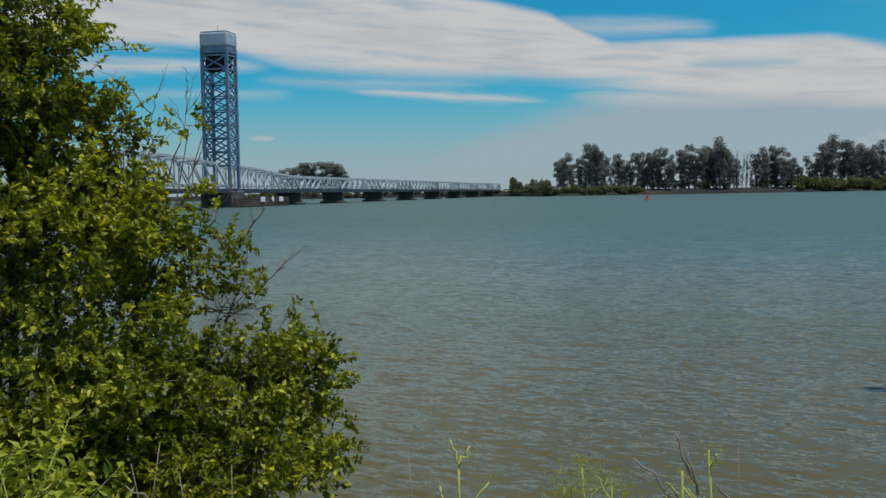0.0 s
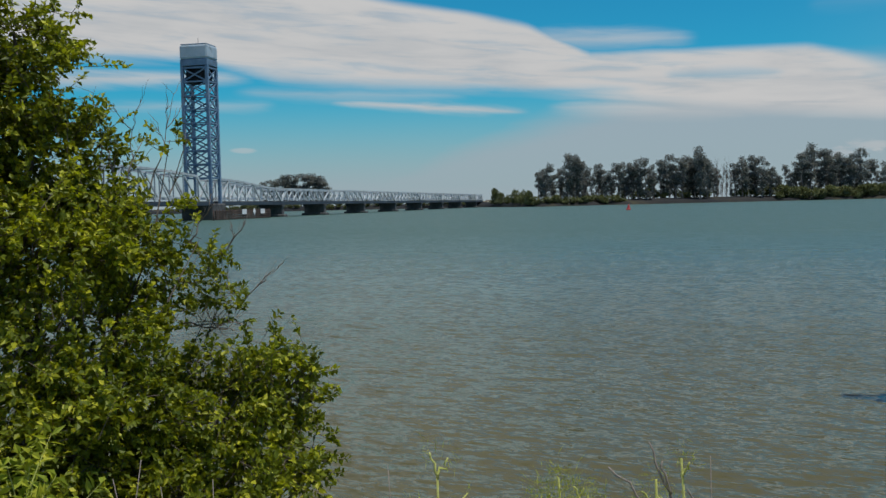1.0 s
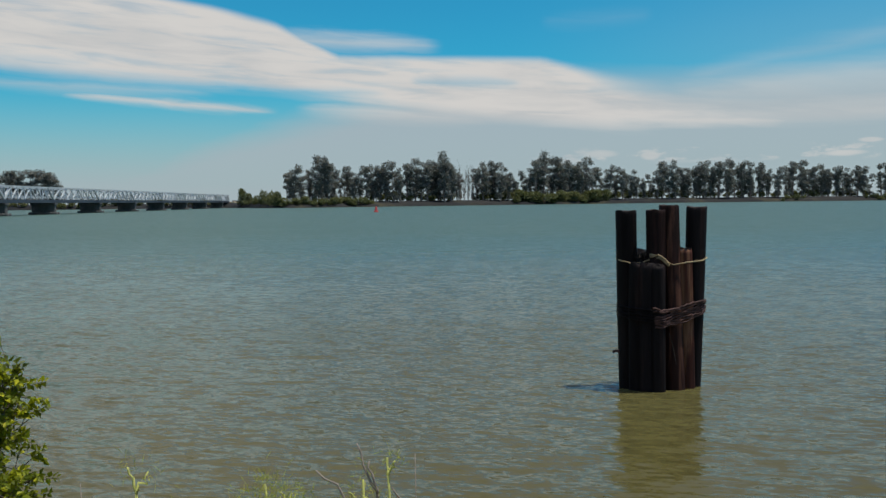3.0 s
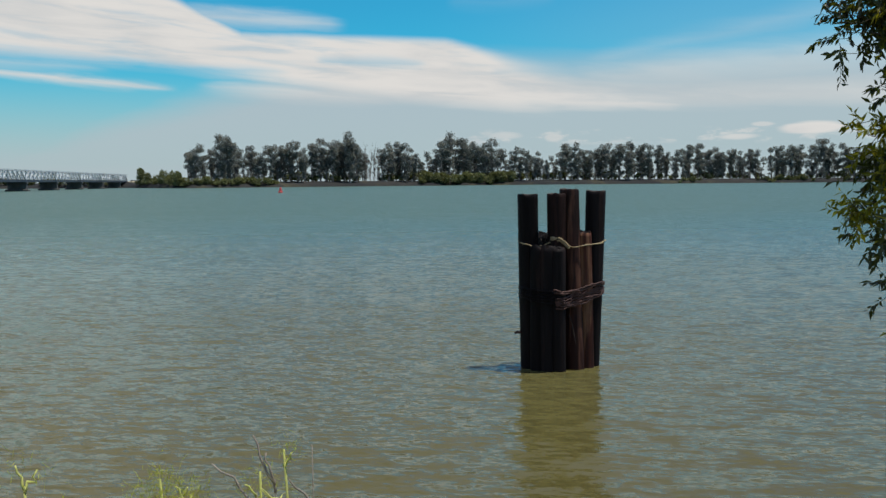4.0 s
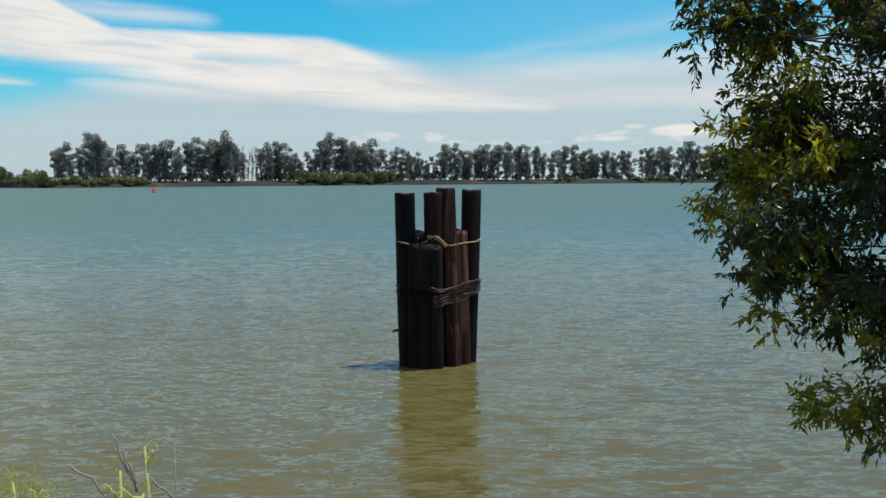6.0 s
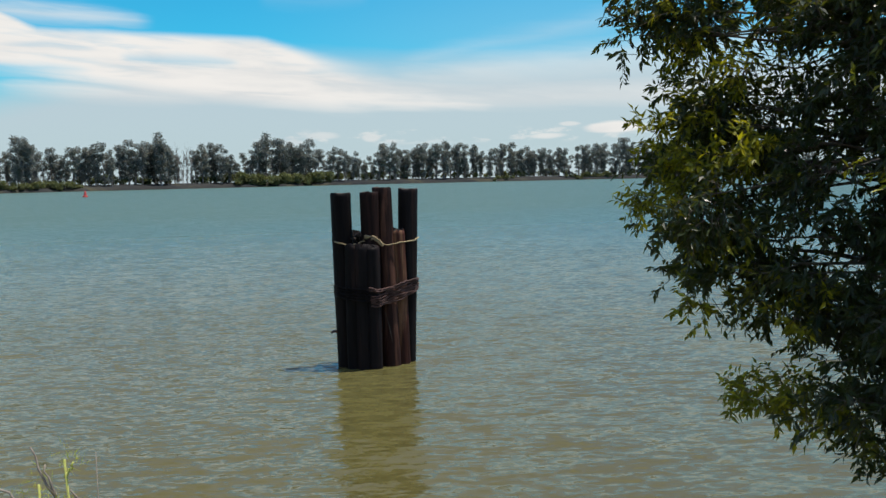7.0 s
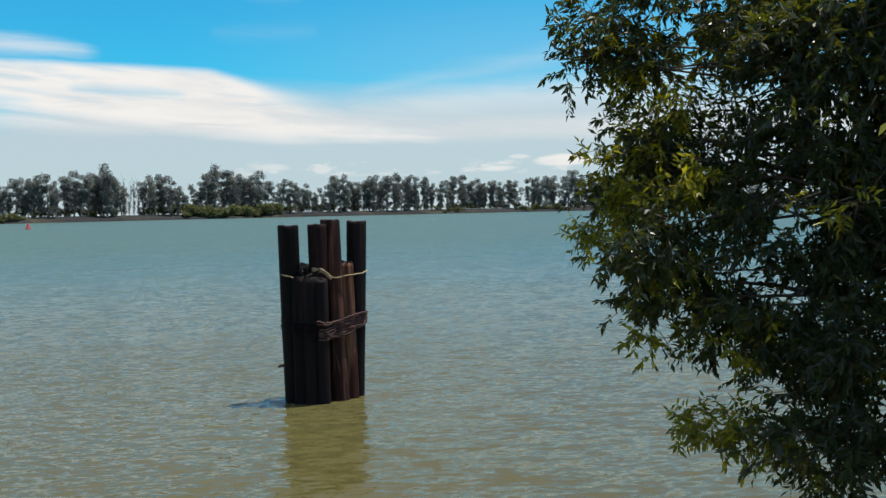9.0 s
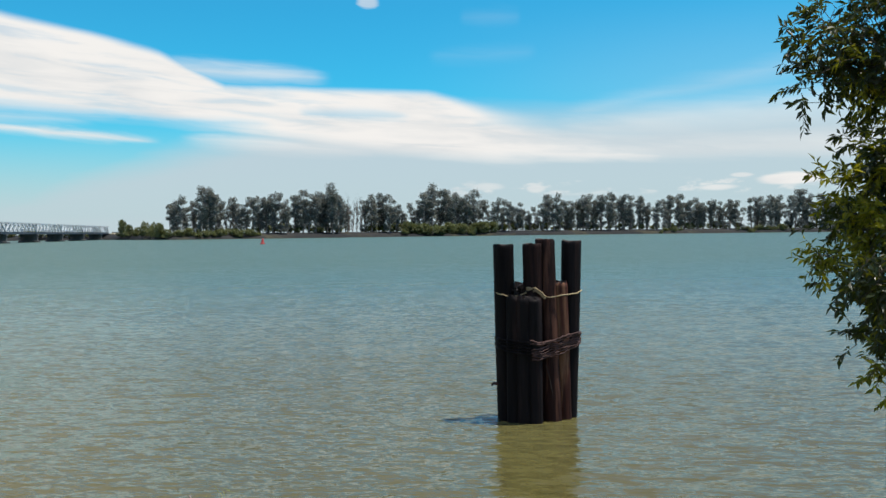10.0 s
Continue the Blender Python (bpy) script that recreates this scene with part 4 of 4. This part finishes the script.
def build_tree():
    rng = np.random.default_rng(9)
    bx, by = 5.6, 4.0
    root = thing("ash_tree", (0, 0, 0), "broad dark green tree in shade, its branches hanging over the water", "tree")
    # lobes near and above z 5 are mostly unseen, added to shade those below
    lobes = [(3.95, 6.02, 4.55, .44, .42, .8), (3.82, 5.7, 3.72, .2, .22, .8), (4.45, 5.6, 4.62, .72, .38, .7), (4.65, 4.73, 4.13, .91, .71, 1.05), (4.12, 5.79, 3.55, .56, .38, .95), (3.56, 5.16, 3.09, .36, .26, .9), (4.0, 5.6, 3.0, .3, .3, .7),
             (4.35, 4.73, 3.29, .77, .54, .75), (4.05, 5.66, 2.68, .44, .24, .95), (4.43, 4.93, 2.57, .71, .48, .9), (4.62, 5.00, 2.06, .42, .30, .55), (4.6, 4.22, 2.02, .55, .5, .7),
             (4.55, 5.2, 1.69, .34, .09, .6), (4.6, 4.69, 1.5, .34, .2, .45), (5.25, 3.70, 3.11, .84, 1.65, 1.1), (6.0, 5.0, 5.6, .9, .6, 1.3), (6.1, 4.2, 5.5, 1.2, .9, 1.2), (6.3, 4.6, 3.6, 1.3, 1.9, .7), (6.5, 4.0, 6.3, 1.7, .9, .9), (6.2, 4.7, 6.3, 1.2, .6, .9), (5.8, 5.3, 5.7, .7, .5, 1.2), (6.1, 4.9, 6.7, 1.1, .7, 1.1), (6.6, 5.2, 5.6, 1.1, 1.0, 1.0), (5.3, 5.0, 5.15, .55, .3, 1.2), (5.6, 4.6, 4.4, .8, .6, 1.3)]
    lobes += [(3.52, 6.22, 4.29, .16, .24, .8), (3.62, 6.1, 4.61, .26, .22, .9), (3.74, 5.91, 3.36, .23, .19, .9), (3.66, 5.9, 2.99, .16, .16, .6), (3.76, 5.81, 2.66, .2, .17, .7), (3.92, 5.65, 2.45, .2, .15, .8), (4.05, 5.38, 2.31, .2, .14, .8), (5.3, 4.3, 5.5, .6, .4, 1.6), (5.4, 3.6, 5.2, .7, .4, 1.6), (5.0, 3.9, 4.95, .5, .3, 1.5), (4.75, 4.4, 4.95, .45, .25, 1.3), (4.9, 4.5, 3.2, .5, .6, 1.2), (4.95, 3.5, 3.3, .45, .7, 1.5), (4.7, 3.6, 2.5, .4, .5, 1.3)]
    lobes += [(3.88, 5.86, 4.22, .36, .28, .8), (4.04, 5.57, 3.75, .31, .19, .6), (3.79, 5.96, 3.88, .17, .11, .6), (4.26, 5.35, 4.24, .33, .29, .5), (4.08, 4.35, 1.88, .33, .26), (4.2, 4.86, 2.16, .23, .23, .6), (4.19, 4.12, 2.45, .28, .32, .9)]
    lobes = [(x, y, z, r * .92, h * .93, *k) for x, y, z, r, h, *k in lobes]
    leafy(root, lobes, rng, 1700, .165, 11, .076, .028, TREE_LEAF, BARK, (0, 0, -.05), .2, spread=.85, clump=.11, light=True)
    # leaf patches that catch the sun, painted with the yellower lit copy
    yellower = [(3.50, 5.75, 3.54, .13, .09, .8), (3.58, 5.55, 3.20, .18, .15, 1), (3.42, 5.82, 3.08, .09, .09, .9), (3.78, 5.55, 3.70, .16, .12, .7), (3.88, 4.97, 1.84, .20, .05, 1), (3.66, 5.60, 2.34, .08, .06, .9), (3.82, 5.26, 3.40, .22, .18, .6),
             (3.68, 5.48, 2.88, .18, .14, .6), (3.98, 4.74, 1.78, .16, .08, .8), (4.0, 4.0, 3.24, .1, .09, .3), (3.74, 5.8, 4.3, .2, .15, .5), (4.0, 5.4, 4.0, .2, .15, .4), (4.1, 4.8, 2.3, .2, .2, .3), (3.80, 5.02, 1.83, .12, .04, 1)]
    leafy(root, yellower, rng, 5200, .14, 10, .066, .025, SUNLIT_LEAF, BARK, (-.3, 0, 0), .2, crown="sunlit_leaves", label="yellow-green leaves with sunlight put into their colour", clump=.1, light=True)
    g = float(ground_height(bx, by))
    trunk = wander((bx, by, g - .3), (5.3, 4.35, 4.9), rng, 6, .08)
    limbs = [tube(trunk, [.20, .17, .15, .13, .11, .09, .05], 9)]
    for x, y, z, r, h, *_ in lobes + yellower:
        i = int(np.clip(np.searchsorted(trunk[:, 2], z - .5), 1, 5))
        limbs.append(tube(wander(trunk[i], (x - .3 * r, y + .3 * r, z), rng, 5, .1), [v * min(1.0, .25 + r) for v in (.05, .042, .032, .022, .012, .005)], 6))
    # a long shoot that reaches towards the path, with larger leaves
    shoots, at, to = [], [], []
    for a, b in (((4.6, 3.7, 3.7), (2.70, 2.46, 3.52)), ((4.7, 3.6, 3.95), (3.0, 2.5, 3.92)), ((4.7, 3.6, 3.2), (3.0, 2.52, 3.2))):
        p = wander(a, b, rng, 8, .03)
        shoots.append(tube(p, list(np.linspace(.014, .003, 9)), 5))
        for k in range(15):
            f = 4.6 + k * .24
            i = min(int(f), 7)
            at.append(p[i] + (p[i + 1] - p[i]) * (f - i))
            to.append(unit(np.array(b) - a) * .8 + np.array([0, 0, -.25]) + np.array([.5, -.6, .5]) * (1 if k % 2 else -1) + rng.normal(size=3) * .2)
    limbs += shoots
    for q, d in zip(at, to):
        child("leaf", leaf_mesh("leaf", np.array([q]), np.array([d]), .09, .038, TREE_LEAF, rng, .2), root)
    child("trunk", mesh_of("trunk", *tubes(limbs), BARK, True), root, "grey trunk and spreading limbs")


def weed(x, y, z, lean, bush, seed, dry=False, arms=()):
    """A fennel stalk: jointed stem that forks near the top, thread-fine fronds."""
    rng = np.random.default_rng(seed)
    g = float(ground_height(x, y))
    root = thing("dry_stalk" if dry else "fennel_stalk", (x, y, g), "bare dry grey weed stalk on the bank" if dry else "green fennel stalk with feathery fronds on the bank", "weed", "weeds on the bank")
    top = np.array([0, 0, z - g])
    base = np.array([-lean, rng.normal() * .05, -.05])
    p = wander(base, top, rng, 7, .02)
    p[1:-1, 0] += np.where(np.arange(6) % 2, .007, -.007)
    stems = [tube(p, list(np.linspace(.0085, .0042, 8)) if not dry else list(np.linspace(.0042, .0016, 8)), 6)]
    tips = [top, top]
    for k in range(2 if dry else 4):
        a = p[int(rng.integers(4, 7))]
        d = unit(np.array([rng.normal() * .7, rng.normal() * .4, .8]))
        ln = rng.uniform(.09, .2)
        stems.append(tube(wander(a, a + d * ln, rng, 3, .008), [.0048, .0042, .0036, .0026], 5))
        tips.append(a + d * ln)
    for down, dx, dz in arms:
        a = np.array([-lean * down / (z - g), 0, z - g - down])
        b = a + np.array([dx, rng.normal() * .02, dz])
        stems.append(tube(wander(a, b, rng, 5, .009), list(np.linspace(.0055, .003, 6)), 5))
        tips.append(b)
    child("stem", mesh_of("stem", *tubes(stems), DEAD_WOOD if dry else WEED_STEM, True), root)
    if not dry:
        n = int(1300 * bush) + 30
        c = np.array(tips)[rng.integers(len(tips), size=n)]
        b = c + rng.normal(size=(n, 3)) * [.024, .024, .022] * (1 + .4 * bush)
        child("fronds", leaf_mesh("fronds", b, rng.normal(size=(n, 3)) + [0, 0, .8], .045, .0015, WEED_LEAF, rng, .1), root, "thread-fine yellow-green fronds")


build_bush()
build_near_shrub()
build_tree()
WEEDS = [(-1.19, 3.06, 2.31, .03, 0, True, ()), (-1.02, 3.10, 2.28, .04, .04, False, ((.02, .035, .07), (.01, -.03, .08))),
         (-.66, 3.16, 2.20, .01, .35, False, ((.05, .03, .06),)), (-.60, 3.16, 2.27, -.07, .3, False, ((.14, .08, .1),)), (-.50, 3.17, 2.21, .02, .3, False, ((.06, -.05, .09), (.07, .05, .06))),
         (-.28, 3.19, 2.20, -.02, .05, True, ((.04, -.15, .15),)), (-.27, 3.2, 2.27, .0, .1, False, ((.10, -.05, .06),)), (-.22, 3.21, 2.24, -.03, 0, True, ((.02, -.075, .17), (.05, -.03, .14))),
         (-.185, 3.17, 2.355, .05, .07, False, ((.06, .03, .05),)), (-.09, 3.2, 2.36, .05, 0, True, ()),
         (-2.05, 2.86, 2.34, .18, 0, True, ()), (-2.07, 2.72, 2.31, -.16, 0, True, ()), (-1.83, 2.97, 2.25, .12, 0, True, ()), (-1.93, 2.79, 2.27, -.15, 0, True, ())]
for i, (wx, wy, wz, wl, wb, wd, wa) in enumerate(WEEDS):
    weed(wx, wy, wz, wl, wb, 200 + i, wd, wa)


def build_grass():
    rng = np.random.default_rng(33)
    n = 9000
    x, y = rng.uniform(-7, 7, n), rng.uniform(-.5, 4.6, n)
    ok = np.hypot(x, y) > .9
    x, y = x[ok], y[ok]
    b = np.stack([x, y, ground_height(x, y) - .02], 1)
    w = rng.normal(size=b.shape) * .3 + [0, 0, 1]
    tagged(new("bank_grass", leaf_mesh("bank_grass", b, w, .32, .012, GRASS, rng, .25)), "rough dry green grass on the bank", "grass", kind="stuff")


build_grass()
